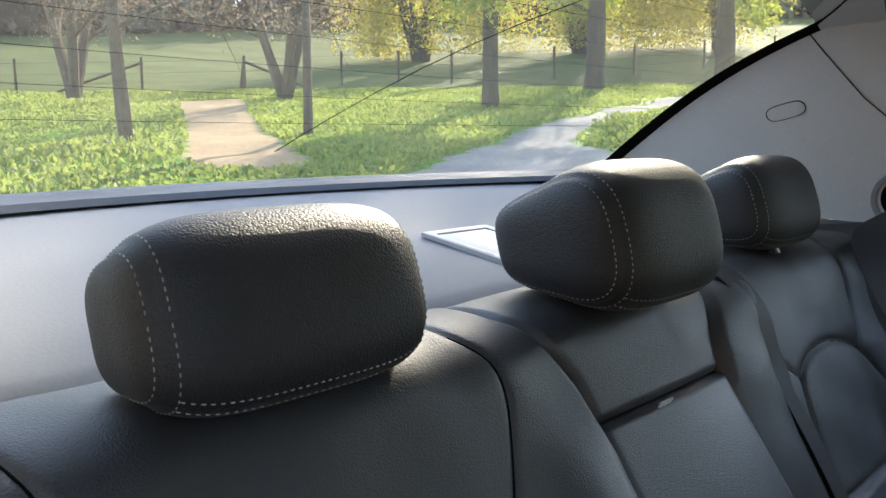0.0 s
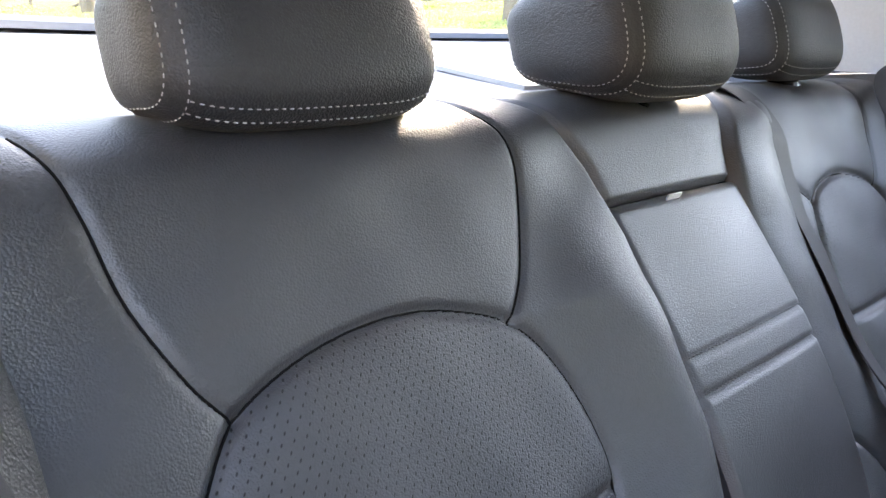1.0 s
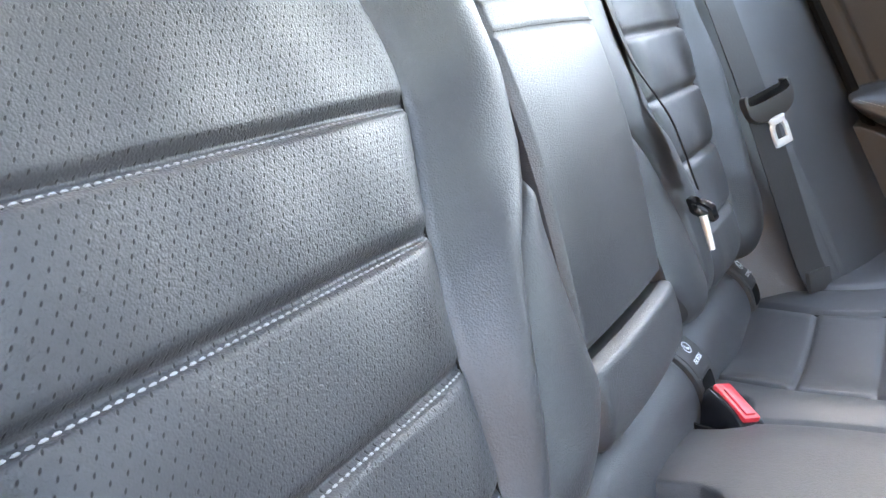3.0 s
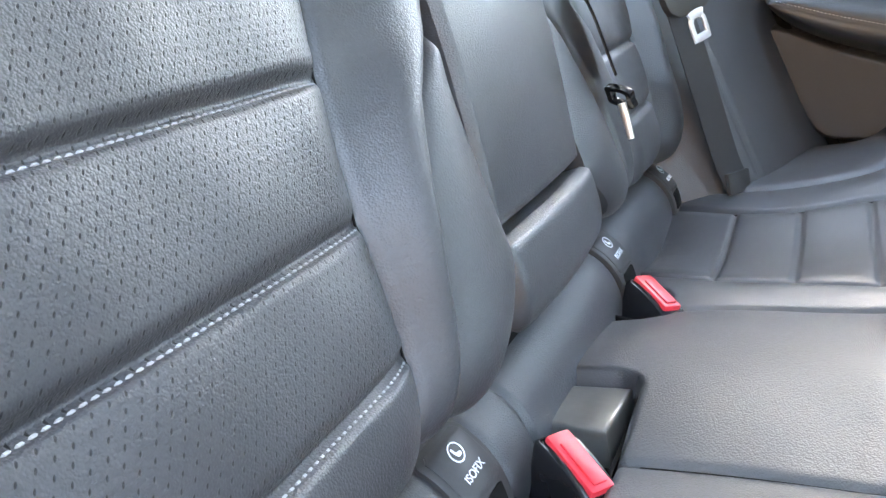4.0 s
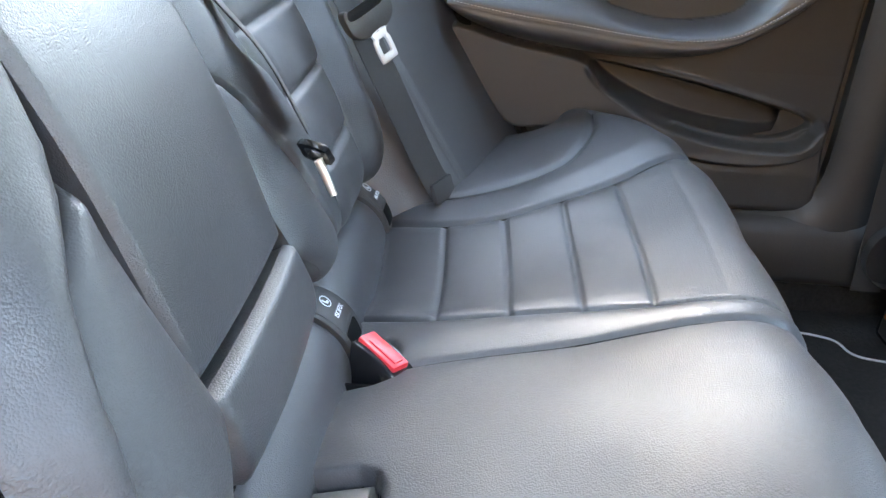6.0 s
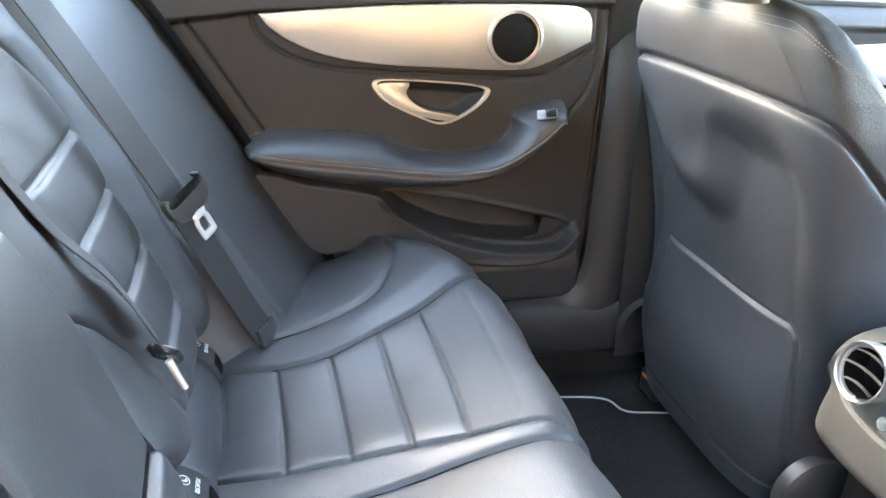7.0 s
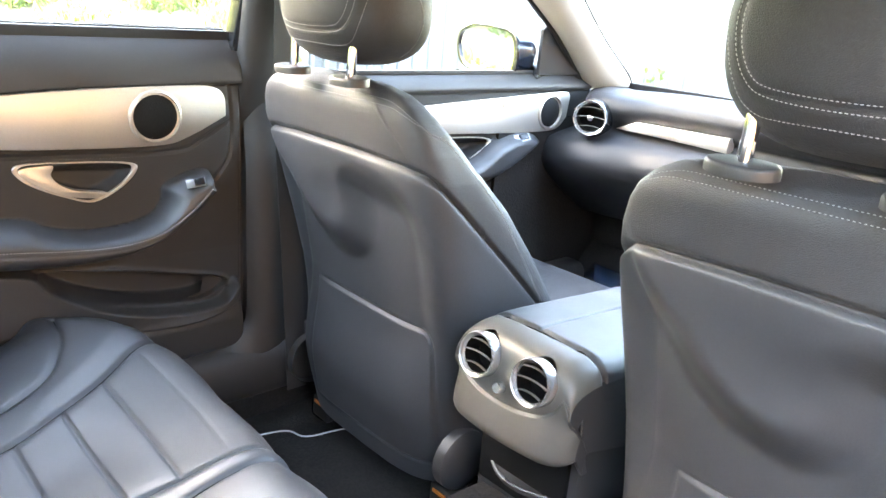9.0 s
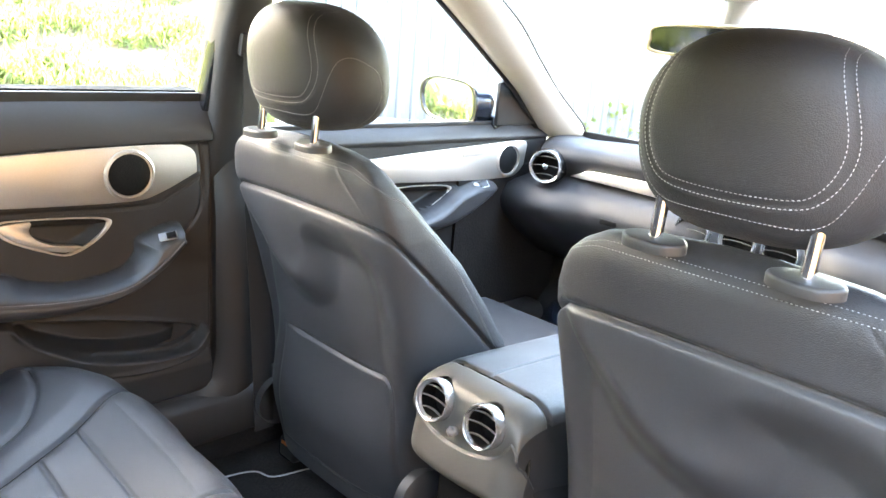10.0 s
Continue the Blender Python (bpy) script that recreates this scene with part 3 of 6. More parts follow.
def headrest(at, half, face, tilt, taper, label):
    """A padded headrest: a soft block with sewn end caps, on a short post."""
    ob = thing("rear_headrest", label, "headrest", "rear headrests")
    m = pose(*at, tilt, 0, 0)
    rows, cols = 120, 180
    V, U = np.meshgrid(np.linspace(-.5, .5, rows), np.linspace(-1, 1, cols), indexing="ij")
    # U turns round the pad's long axis, V runs from cap to cap
    a = math.pi * U
    pyz, px = 3.8, 3.8
    x = half[0] * np.sign(V) * np.abs(np.sin(math.pi * V)) ** (2 / px)
    ring = np.abs(np.cos(math.pi * V)) ** (2 / px)
    c, s = np.cos(a), np.sin(a)
    y = half[1] * np.sign(c) * np.abs(c) ** (2 / pyz) * ring
    z = half[2] * np.sign(s) * np.abs(s) ** (2 / pyz) * ring
    z = z * (1 - taper * ease(y / half[1], -.7, 1.0))
    y = y + .10 * half[1] * (z / half[2]) ** 2 * np.where(c < 0, 1, 0) + .10 * half[1] * (z / half[2])
    cut = np.abs(np.abs(x) - face)
    shrink = 1 - .022 * np.exp(-(cut / .0028) ** 2)
    y, z = y * shrink, z * shrink
    P = np.stack([x, y, z], -1)
    P = P @ np.array(m.to_3x3()).T + np.array(m.translation)
    flip = False
    N = grid_normals(P, flip)
    xc = (x[:-1, :-1] + x[1:, 1:]) / 2
    UV = np.stack([x, a * .05], -1)
    sheet("pad", P, UV, FRONT_LEATHER, ob, "", np.abs(xc) < face, flip, N)
    sheet("end_cap", P, UV, FRONT_LEATHER, ob, "", xc >= face, flip, N)
    sheet("end_cap", P, UV, FRONT_LEATHER, ob, "", xc <= -face, flip, N)
    for side in (-1, 1):
        for off in (-.0045, .0045):
            k = int(np.argmin(np.abs(x[:, cols // 2] - side * (face + off))))
            part("stitching", stitches(P[k], N[k], .0036, .0011, .0009, .0003), THREAD, ob, "pale grey thread")
    for angle in (-2.08, -2.34):
        col = int((angle / math.pi + 1) / 2 * (cols - 1))
        k = np.abs(x[:, col]) < face - .004
        part("stitching", stitches(P[k, col], N[k, col], .0036, .0011, .0009, .0003), THREAD, ob, "pale grey thread")
    foot = np.array(m @ Vector((0, 0, -half[2])))
    part("post", turned([(.020, -.035), (.020, .0), (.016, .006), (.016, .02)], 20, pose(*foot)), GLOSS_BLACK, ob)
    return ob


headrest((-.327, .260, 1.0685), (.0925, .051, .0545), .081, -12, .22, "black leather headrest with pale double stitching above the rear seat")
headrest((.344, .272, 1.0825), (.0905, .051, .056), .079, -12, .22, "black leather headrest with pale double stitching above the rear seat")
headrest((.002, .250, 1.079), (.090, .074, .063), .0755, -8, .38, "deeper black leather headrest on the centre rear seat")


# ---- rear bench cushion ----
BENCH = spline([(.035, .420), (-.010, .446), (-.035, .458), (-.10, .477), (-.18, .4975), (-.25, .514), (-.315, .530), (-.37, .543), (-.41, .549),
                (-.44, .543), (-.462, .522), (-.474, .49), (-.478, .44), (-.468, .37), (-.455, .30)], 6)
BRUN = np.r_[0, np.cumsum(np.linalg.norm(np.diff(BENCH, axis=0), axis=1))]
BTOP = int(np.argmin(BENCH[:, 0]))


def bench_run(y):
    return np.interp(-np.asarray(y, float), -BENCH[:BTOP, 0], BRUN[:BTOP])


LINE_A = [(.121, -.02), (.121, -.10), (.122, -.19), (.125, -.28), (.121, -.37), (.118, -.44)]
LINE_B = [(.222, -.02), (.202, -.09), (.188, -.17), (.176, -.25), (.164, -.32), (.157, -.39), (.15, -.44)]
LINE_C = [(.452, -.02), (.420, -.10), (.412, -.175), (.436, -.25), (.466, -.32), (.512, -.40), (.53, -.45)]
LINE_D = [(.500, -.02), (.486, -.10), (.490, -.17), (.520, -.255), (.572, -.305), (.630, -.36), (.66, -.40)]
CROSS = [-.104, -.176, -.247, -.318]


def bench_line(pts):
    c = spline([(p[0], bench_run(p[1])) for p in pts], 5)
    return c


def well_outline(x0, x1, y):
    """A rounded opening in the rear edge of the cushion."""
    s, r = float(bench_run(y)), .016
    return np.array([(x0, -.02), (x0, s - r), (x0 + r * .3, s - r * .3), (x0 + r, s), (x1 - r, s), (x1 - r * .3, s - r * .3), (x1, s - r), (x1, -.02)])


WELLS = [well_outline(-.176, -.022, -.080), well_outline(.103, .164, -.070)]


def bench_relief(X, S):
    A = np.abs(X)
    y = np.interp(S, BRUN, BENCH[:, 0])
    top = 1 - ease(S, BRUN[BTOP] - .12, BRUN[BTOP])
    la, lb, lc, ld = (bench_line(c) for c in (LINE_A, LINE_B, LINE_C, LINE_D))
    xa, xb, xc, xd = (np.interp(S, c[:, 1], c[:, 0]) for c in (la, lb, lc, ld))
    h = seam(line_distance(A, S, la), .003, .0035) + seam(line_distance(A, S, lb), .0038, .006)
    h = h + seam(line_distance(A, S, lc), .0045, .006) + seam(line_distance(A, S, ld), .006, .0045)
    mid = np.clip((A - xb) / (xc - xb), 0, 1)
    panel = (A > xb) & (A < xc)
    for cy in CROSS:
        h = h + np.where(panel, seam(S - bench_run(cy), .0024, .0034), 0)
    inner = bench_run(CROSS[0])
    wave = np.abs(np.sin(np.pi * (S - inner) / (bench_run(CROSS[1]) - inner)))
    h = h + np.where(panel, .0025 * wave ** .5 * ease(mid, 0, .1) * ease(1 - mid, 0, .1) - .012 * np.sin(np.pi * mid), 0)
    h = h + np.where(A < xa, .014 * (1 - (A / .121) ** 2), 0)
    h = h + np.where((A >= xa) & (A <= xb), .004 * np.sin(np.pi * np.clip((A - xa) / (xb - xa), 0, 1)), 0)
    h = h + np.where((A >= xc) & (A <= xd), .006 * np.sin(np.pi / 2 * np.clip((A - xc) / (xd - xc), 0, 1)), 0)
    h = h + np.where(A > xd, .006 * (1 - ease(A - xd, 0, .10)) + .013 * np.clip((.74 - xd) / .24, 0, 1) ** 1.5 * np.sin(np.pi * np.clip((A - xd) / (.74 - xd), 0, 1)) ** .8 * ease(-y, .02, .2) * top, 0)
    h = h + np.where(A > xc, .010 * ease(A - xc, 0, .05) * ease(-y, .16, .30) * (1 - ease(A, .62, .70)), 0)
    h = h - .05 * ease(A, .672, .715) ** 2
    for well in WELLS:
        d = -signed(X, S, well)
        h = h - .022 * (1 - ease(d, -.003, .011)) ** 2
    h = h + .0015 * np.sin(X * 31 + 1) * np.sin(S * 27)
    return h


def bench_trim(X):
    """How far the cushion's front edge is drawn back: in the middle, and round its outer corners."""
    return .464 - np.interp(np.abs(X), [0, .08, .14, .21, .29, .40, .48, .53, .575, .62, .66, .69, .712], [.418, .424, .434, .446, .456, .459, .455, .443, .420, .392, .355, .318, .28])


def bench():
    ob = thing("rear_bench", "black leather rear bench cushion with sewn cross ribs", "car seat")
    X, S = np.meshgrid(np.linspace(-.712, .712, 560), np.linspace(0, BRUN[-1], 250))
    h = bench_relief(X, S)
    y, z = np.interp(S, BRUN, BENCH[:, 0]), np.interp(S, BRUN, BENCH[:, 1])
    e = .006
    ty = np.interp(S + e, BRUN, BENCH[:, 0]) - np.interp(S - e, BRUN, BENCH[:, 0])
    tz = np.interp(S + e, BRUN, BENCH[:, 1]) - np.interp(S - e, BRUN, BENCH[:, 1])
    q = np.hypot(ty, tz) + 1e-9
    P = np.stack([X, y + tz / q * h, z - ty / q * h], -1)
    P[..., 1] += bench_trim(X) * ease(-y, .20, .46)
    UV = np.stack([X, S], -1)
    N = grid_normals(P, True)
    cell = lambda a: (a[:-1, :-1] + a[1:, 1:]) / 2
    xc, sc = cell(X), cell(S)
    A = np.abs(xc)
    la, lb, lc, ld = (bench_line(c) for c in (LINE_A, LINE_B, LINE_C, LINE_D))
    xa, xb, xcc, xd = (np.interp(sc, c[:, 1], c[:, 0]) for c in (la, lb, lc, ld))
    hole = inside(xc, sc, WELLS[0]) | inside(xc, sc, WELLS[1])
    ok = ~hole
    sheet("centre_cushion", P, UV, LEATHER, ob, "", (A < xa) & ok, True, N)
    for sgn in (-1, 1):
        side = (xc * sgn > 0) & ok
        sheet("inner_band", P, UV, BENCH_LEATHER, ob, "", side & (A >= xa) & (A < xb), True, N)
        edges = [-1] + [bench_run(c) for c in CROSS] + [9]
        for a, b in zip(edges, edges[1:]):
            sheet("ribbed_panel", P, UV, PERFORATED if b > 1 else BENCH_LEATHER, ob, "", side & (A >= xb) & (A < xcc) & (sc >= a) & (sc < b), True, N)
        sheet("outer_band", P, UV, BENCH_LEATHER, ob, "", side & (A >= xcc) & (A < xd), True, N)
        sheet("side_bolster", P, UV, BENCH_LEATHER, ob, "", side & (A >= xd), True, N)
    for sgn in (-1, 1):
        for c in (la, lb, lc, ld):
            k = c[:, 1] < BRUN[BTOP] - .02
            xs, ss = sgn * c[k, 0], c[k, 1]
            hh = bench_relief(xs, ss)
            line = np.stack([xs, np.interp(ss, BRUN, BENCH[:, 0]), np.interp(ss, BRUN, BENCH[:, 1]) + hh + .0005], -1)
            line[:, 1] += bench_trim(line[:, 0]) * ease(-line[:, 1], .20, .46)
            line = line[line[:, 1] < -.085]
            # Black strand draws the shade in the cushion seam.
            part("seam_shadow", tube(line, .0008, 5), BLACK, ob)
    border_wall("underside", P, (0, .02, -.05), BLACK, ob)
    part("buckle_well", box((.18, .10, .004), (-.095, -.035, .405)), BLACK, ob)
    part("buckle_well", box((.07, .10, .004), (.132, -.03, .405)), BLACK, ob)
    for x0, x1 in ((-.172, -.016), (.105, .160)):
        bm = box((.003, .085, .06), (x0, -.04, .432), bm=box((.003, .085, .06), (x1, -.04, .432)))
        box((x1 - x0, .003, .06), ((x0 + x1) / 2, -.081, .432), bm=bm)
        part("well_lining", bm, BLACK, ob)
    return ob


bench()


def support_roll():
    """The round bolster between bench and backrests that carries the child seat anchor covers."""
    ob = thing("support_roll", "black leather roll between rear bench and backrests", "seat trim")
    A, X = np.meshgrid(np.linspace(-.5, 3.3, 40), np.linspace(-.705, .535, 420))
    r = .062 + .0015 * np.sin(X * 25) - .004 * np.exp(-((X + .118) / .003) ** 2) * 1.0
    for cx in (-.198, .172, .452):
        r = r - .003 * np.exp(-((np.abs(X - cx) - .027) / .004) ** 2)
    P = np.stack([X, .030 - r * np.sin(A - .6) * 1.0, .446 + r * np.cos(A - .6)], -1)
    sheet("cover", P, np.stack([X, A * .06], -1), SMOOTH_LEATHER, ob, "", None, True)
    border_wall("core", P, (0, .01, -.01), BLACK, ob)
    return ob


support_roll()


def roll_pose(x, a, r):
    """A pose on the roll: local x along the roll, local y up round it, local z outwards; a in degrees from the vertical, forwards."""
    return pose(x, .030, .446, a, 0, 0) @ pose(0, 0, r)


def curved_plate(x0, x1, a0, a1, r0, r1, steps=14):
    """A plate bent round the roll."""
    bm = bmesh.new()
    rows = []
    for k in range(steps + 1):
        a = radians(a0 + (a1 - a0) * k / steps)
        inset = .004 if k in (0, steps) else 0
        row = []
        for x, r in ((x0, r0), (x0, r1 - .001), (x0 + .0015, r1), (x1 - .0015, r1), (x1, r1 - .001), (x1, r0)):
            xx = x + (inset if x < (x0 + x1) / 2 else -inset)
            row.append(bm.verts.new((xx, .030 - r * math.sin(a), .446 + r * math.cos(a))))
        rows.append(row)
    for a, b in zip(rows, rows[1:]):
        for i in range(5):
            bm.faces.new((a[i], a[i + 1], b[i + 1], b[i]))
    bm.faces.new(rows[0])
    bm.faces.new(rows[-1][::-1])
    bmesh.ops.recalc_face_normals(bm, faces=bm.faces)
    return bm


def anchor_cover(x):
    ob = thing("anchor_cover", "black plastic child seat anchor cover with white lettering", "anchor cover", "child seat anchor covers")
    part("surround", curved_plate(x - .0265, x + .0265, 12, 84, .058, .0645), PLASTIC, ob)
    part("flap", curved_plate(x - .0215, x + .0215, 16, 55, .0600, .0662), PLASTIC, ob)
    # No opening is cut; a black plate paints the slot's inner shade.
    part("slot", curved_plate(x - .0185, x + .0185, 57, 77, .0600, .0652), BLACK, ob, "black plate for the dark inside of the slot")
    base = roll_pose(x, 36, .0665)
    ring = turned([(.0059, 0), (.0059, .0004), (.0068, .0004), (.0068, 0)], 28, base @ pose(0, .010, 0))
    part("printed_ring", ring, PRINT, ob, "white printed ring")
    seat = outline_solid(spline([(-.003, .003), (-.0015, .0035), (-.0005, 0), (.003, -.001), (.003, -.003), (-.001, -.003)], 4, True), .0004, 0, base @ pose(0, .010, 0))
    part("printed_sign", seat, PRINT, ob, "white printed seat sign")
    text_part("lettering", "ISOFIX", .0078, base @ pose(0, -.006, .0002, 0, 0, 0), PRINT, ob, "white lettering")
    return ob


for cx in (-.198, .172, .452):
    anchor_cover(cx)


def buckle(at, wide, axis, label, red=True):
    """A belt buckle whose button end lies at a place; wide and axis give the directions of its width and its button."""
    ob = thing("belt_buckle", label, "seat belt buckle", "seat belt buckles")
    y = Vector(axis).normalized()
    z = Vector(wide).cross(y).normalized()
    x = y.cross(z)
    m = Matrix.Translation(at) @ Matrix((x, y, z)).transposed().to_4x4()
    shape = spline([(-.024, -.075), (-.028, -.03), (-.027, -.004), (.027, -.004), (.028, -.03), (.024, -.075)], 4, True)
    if red:
        part("housing", outline_solid(shape, .026, .004, m @ pose(0, 0, -.013), 3), GLOSS_BLACK, ob)
        bm = box((.050, .008, .019), (0, -.002, .0), (0, 0, 0), .0022)
        box((.036, .003, .011), (.003, .0025, 0), (0, 0, 0), .0012, bm=bm)
        bmesh.ops.transform(bm, matrix=m, verts=bm.verts)
        part("release_button", bm, RED, ob, "red release button")
    else:
        bm = outline_solid(np.array([(-.028, -.030), (-.033, .024), (.033, .024), (.030, -.030)]), .030, .004, m @ pose(0, 0, -.024), 3)
        part("housing", bm, SATIN, ob)
    bm = box((.046, .02, .022), (0, -.085, 0) if red else (0, -.02, -.035), (0, 0, 0), .003)
    bmesh.ops.transform(bm, matrix=m, verts=bm.verts)
    part("sleeve", bm, BLACK, ob)
    return ob


buckle((-.142, -.064, .482), (-.56, -.83, -.15), (-.10, -.20, .97), "black seat belt buckle with red button in the bench")
buckle((.129, -.062, .484), (-.66, -.74, -.12), (-.06, -.20, .97), "black seat belt buckle with red button in the bench")
buckle((-.056, -.050, .461), (-1.0, .08, 0), (-.06, -.97, .22), "dark satin centre belt buckle lying in its well", False)


def ribbon(pts, across, width=.047, thick=.0016):
    """A flat band along the points; across gives its width's direction at each."""
    pts, across = spline(pts, 6), spline(across, 6)
    across = across / np.linalg.norm(across, axis=1, keepdims=True)
    tang = np.gradient(pts, axis=0)
    nrm = np.cross(tang, across)
    nrm /= np.linalg.norm(nrm, axis=1, keepdims=True)
    run = np.r_[0, np.cumsum(np.linalg.norm(np.diff(pts, axis=0), axis=1))]
    q = np.linspace(-.5, .5, 9)
    top = pts[:, None] + across[:, None] * (q * width)[None, :, None] + nrm[:, None] * thick / 2
    low = top - nrm[:, None] * thick
    loop = np.concatenate([top, low[:, ::-1], top[:, :1]], axis=1)
    UV = np.stack([np.broadcast_to(np.r_[q, q[::-1], q[0]] * width, loop.shape[:2]), np.broadcast_to(run[:, None], loop.shape[:2])], -1)
    up = np.broadcast_to(nrm[:, None], top.shape)
    N = np.concatenate([up, -up, up[:, :1]], axis=1)
    turn = np.einsum("ijk,ijk->", grid_normals(loop, False)[:, 3:6], N[:, 3:6]) < 0
    return loop, UV, N, bool(turn)


def outer_belt(sign):
    ob = thing("seat_belt", "black webbing seat belt hanging in front of the side bolster", "seat belt", "rear seat belts")
    pts = [(.50, -.104, .492), (.495, -.085, .53), (.475, -.035, .66), (.462, .012, .76), (.470, .085, .89), (.490, .150, .99), (.525, .185, 1.035), (.585, .175, 1.055), (.615, .160, 1.07)]
    acr = [(.85, -.42, .25)] * 3 + [(.88, -.35, .25)] * 3 + [(.5, -.75, -.1), (.1, -.95, -.2), (0, -.95, -.2)]
    out = .064 if sign < 0 else 0
    if sign > 0:
        slip = (.016, .022, .036, .037, .036, .034, .02, .005, 0)
        pts = [(x - .87 * d, y + .34 * d, z - .15 * d) for (x, y, z), d in zip(pts, slip)]
    P, UV, N, turn = ribbon([(sign * (x + out * (1 - (z > 1.03))), y - out * .31, z) for x, y, z in pts], [(sign * a, b, c) for a, b, c in acr])
    sheet("webbing", P, UV, WEBBING, ob, "", None, turn, N)
    bm = box((.05, .006, .028), (sign * (.50 + out) - (.014 if sign > 0 else 0), -.102 + (.005 if sign > 0 else 0), .495), (-20, 0, sign * -25), .002)
    part("anchor_sleeve", bm, PLASTIC, ob)
    if sign < 0:
        return ob
    up = Vector((-.12, .42, .90)).normalized()
    side = up.cross(Vector((-.62, -.72, .25))).normalized()
    m = Matrix.Translation((.421, -.010, .714)) @ Matrix((side, up, side.cross(up))).transposed().to_4x4()
    o = spline([(-.032, .002), (-.036, .020), (-.034, .030), (-.027, .030), (-.026, .020), (.026, .020), (.027, .030), (.034, .030), (.036, .020), (.032, .002), (.014, -.008), (-.014, -.008)], 4, True)
    part("tongue_body", outline_solid(o, .010, .002, m @ pose(0, 0, -.001), 2), PLASTIC, ob, "black plastic tongue grip")
    o = spline([(-.014, -.004), (-.013, -.014), (-.016, -.020), (-.016, -.042), (-.012, -.046), (.012, -.046), (.016, -.042), (.016, -.020), (.013, -.014), (.014, -.004)], 4, True)
    i = spline([(-.006, -.017), (-.006, -.019), (-.008, -.022), (-.008, -.034), (-.006, -.036), (.006, -.036), (.008, -.034), (.008, -.022), (.006, -.019), (.006, -.017)], 4, True)
    part("tongue", ring_solid(o * np.array((.82, .92)), i * np.array((.82, .92)), .0030, m @ pose(0, 0, .006)), STEEL, ob, "chromed steel tongue")
    return ob


outer_belt(1)
outer_belt(-1)


def centre_belt():
    ob = thing("seat_belt", "black webbing centre seat belt hung beside the folded armrest", "seat belt", "rear seat belts")
    hang = [(.180, 1.022, .003), (.186, .985, .003), (.194, .935, .003), (.204, .85, .0035), (.205, .78, .008), (.198, .72, .016), (.190, .655, .026)]
    pts = [(.172, .275, 1.037)]
    for x, z, lift in hang:
        relief = seat_relief(np.array([x]), np.array([run_at(z)]), 1)[0][0]
        pts.append(tuple(back_surface(np.array(x), run_at(z), relief + lift)))
    P, UV, N, turn = ribbon(pts, [(.99, .1, -.02), (.99, .08, -.03), (.99, .08, -.03), (.98, .12, -.05), (.97, .18, -.10), (.96, .21, -.16), (.95, .23, -.2), (.95, .23, -.2)], .047)
    sheet("webbing", P, UV, WEBBING, ob, "", None, turn, N)
    m = pose(.186, .008, .648, 58, 0, 60)
    o = spline([(-.014, -.010), (-.016, .0), (-.014, .010), (.014, .010), (.016, 0), (.014, -.010)], 4, True)
    part("tongue_body", ring_solid(o, o * .6, .007, m), GLOSS_BLACK, ob)
    bm = rod((.184, .004, .644), (.181, -.010, .612), .0042, .0032)
    part("tongue", bm, ALU, ob, "chromed steel tongue")
    return ob


centre_belt()


# ---- parcel shelf, rear window and pillars ----
def parcel_shelf():
    ob = tagged(thing("parcel_shelf", "pale grey fabric parcel shelf behind the rear seats", "parcel shelf"), kind="structure")
    X, V = np.meshgrid(np.linspace(-.66, .66, 60), np.linspace(0, 1, 50))
    back = .83 - .16 * (X / .6) ** 2
    prof = spline([(.352, .955), (.350, 1.0), (.362, 1.018), (.40, 1.028), (.55, 1.052), (.70, 1.082), (.80, 1.098)], 8)
    run = np.linspace(0, 1, len(prof))
    y0, z = np.interp(V, run, prof[:, 0]), np.interp(V, run, prof[:, 1])
    y = .352 + (y0 - .352) * (back - .352) / (.80 - .352)
    P = np.stack([X, y, z], -1)
    sheet("fabric", P, np.stack([X, y], -1), SHELF, ob, "", None, False)
    border_wall("board", P, (0, 0, -.03), PALE_PLASTIC, ob)
    bm = bmesh.new()
    xs = np.linspace(-.66, .66, 40)
    rows = []
    for dy, dz in ((-.055, -.004), (-.05, .004), (.0, .012), (.004, .0)):
        rows.append([bm.verts.new((x, .83 - .16 * (x / .6) ** 2 + dy, 1.098 + dz)) for x in xs])
    for a, b in zip(rows, rows[1:]):
        for k in range(39):
            bm.faces.new((a[k], a[k + 1], b[k + 1], b[k]))
    bmesh.ops.recalc_face_normals(bm, faces=bm.faces)
    part("edge_trim", bm, material("blue_grey_trim", (0.085, 0.09, 0.105), 0.65, grain=0.2), ob, "blue-grey plastic edge trim")
    m = pose(.105, .47, 1.0385, 9, 0, 0)
    o = np.array([(-.055, -.07), (.055, -.07), (.055, .07), (-.055, .07)])
    part("flap_surround", ring_solid(o, o * np.array((.8, .84)), .006, m), PALE_PLASTIC, ob)
    part("flap", outline_solid(o * np.array((.77, .82)), .004, .001, m), PALE_PLASTIC, ob, "pale grey plastic flap")
    return ob


parcel_shelf()


def window_point(x, v):
    """Places on the rear window: across, and from its lower edge (0) to its upper edge (1)."""
    w = (x / .6) ** 2
    return (x * (1 - .12 * v), (.835 - .165 * w) * (1 - v) + (.245 - .06 * w) * v, (1.092 + .008 * w) * (1 - v) + (1.372 - .035 * w) * v + .035 * math.sin(math.pi * v))


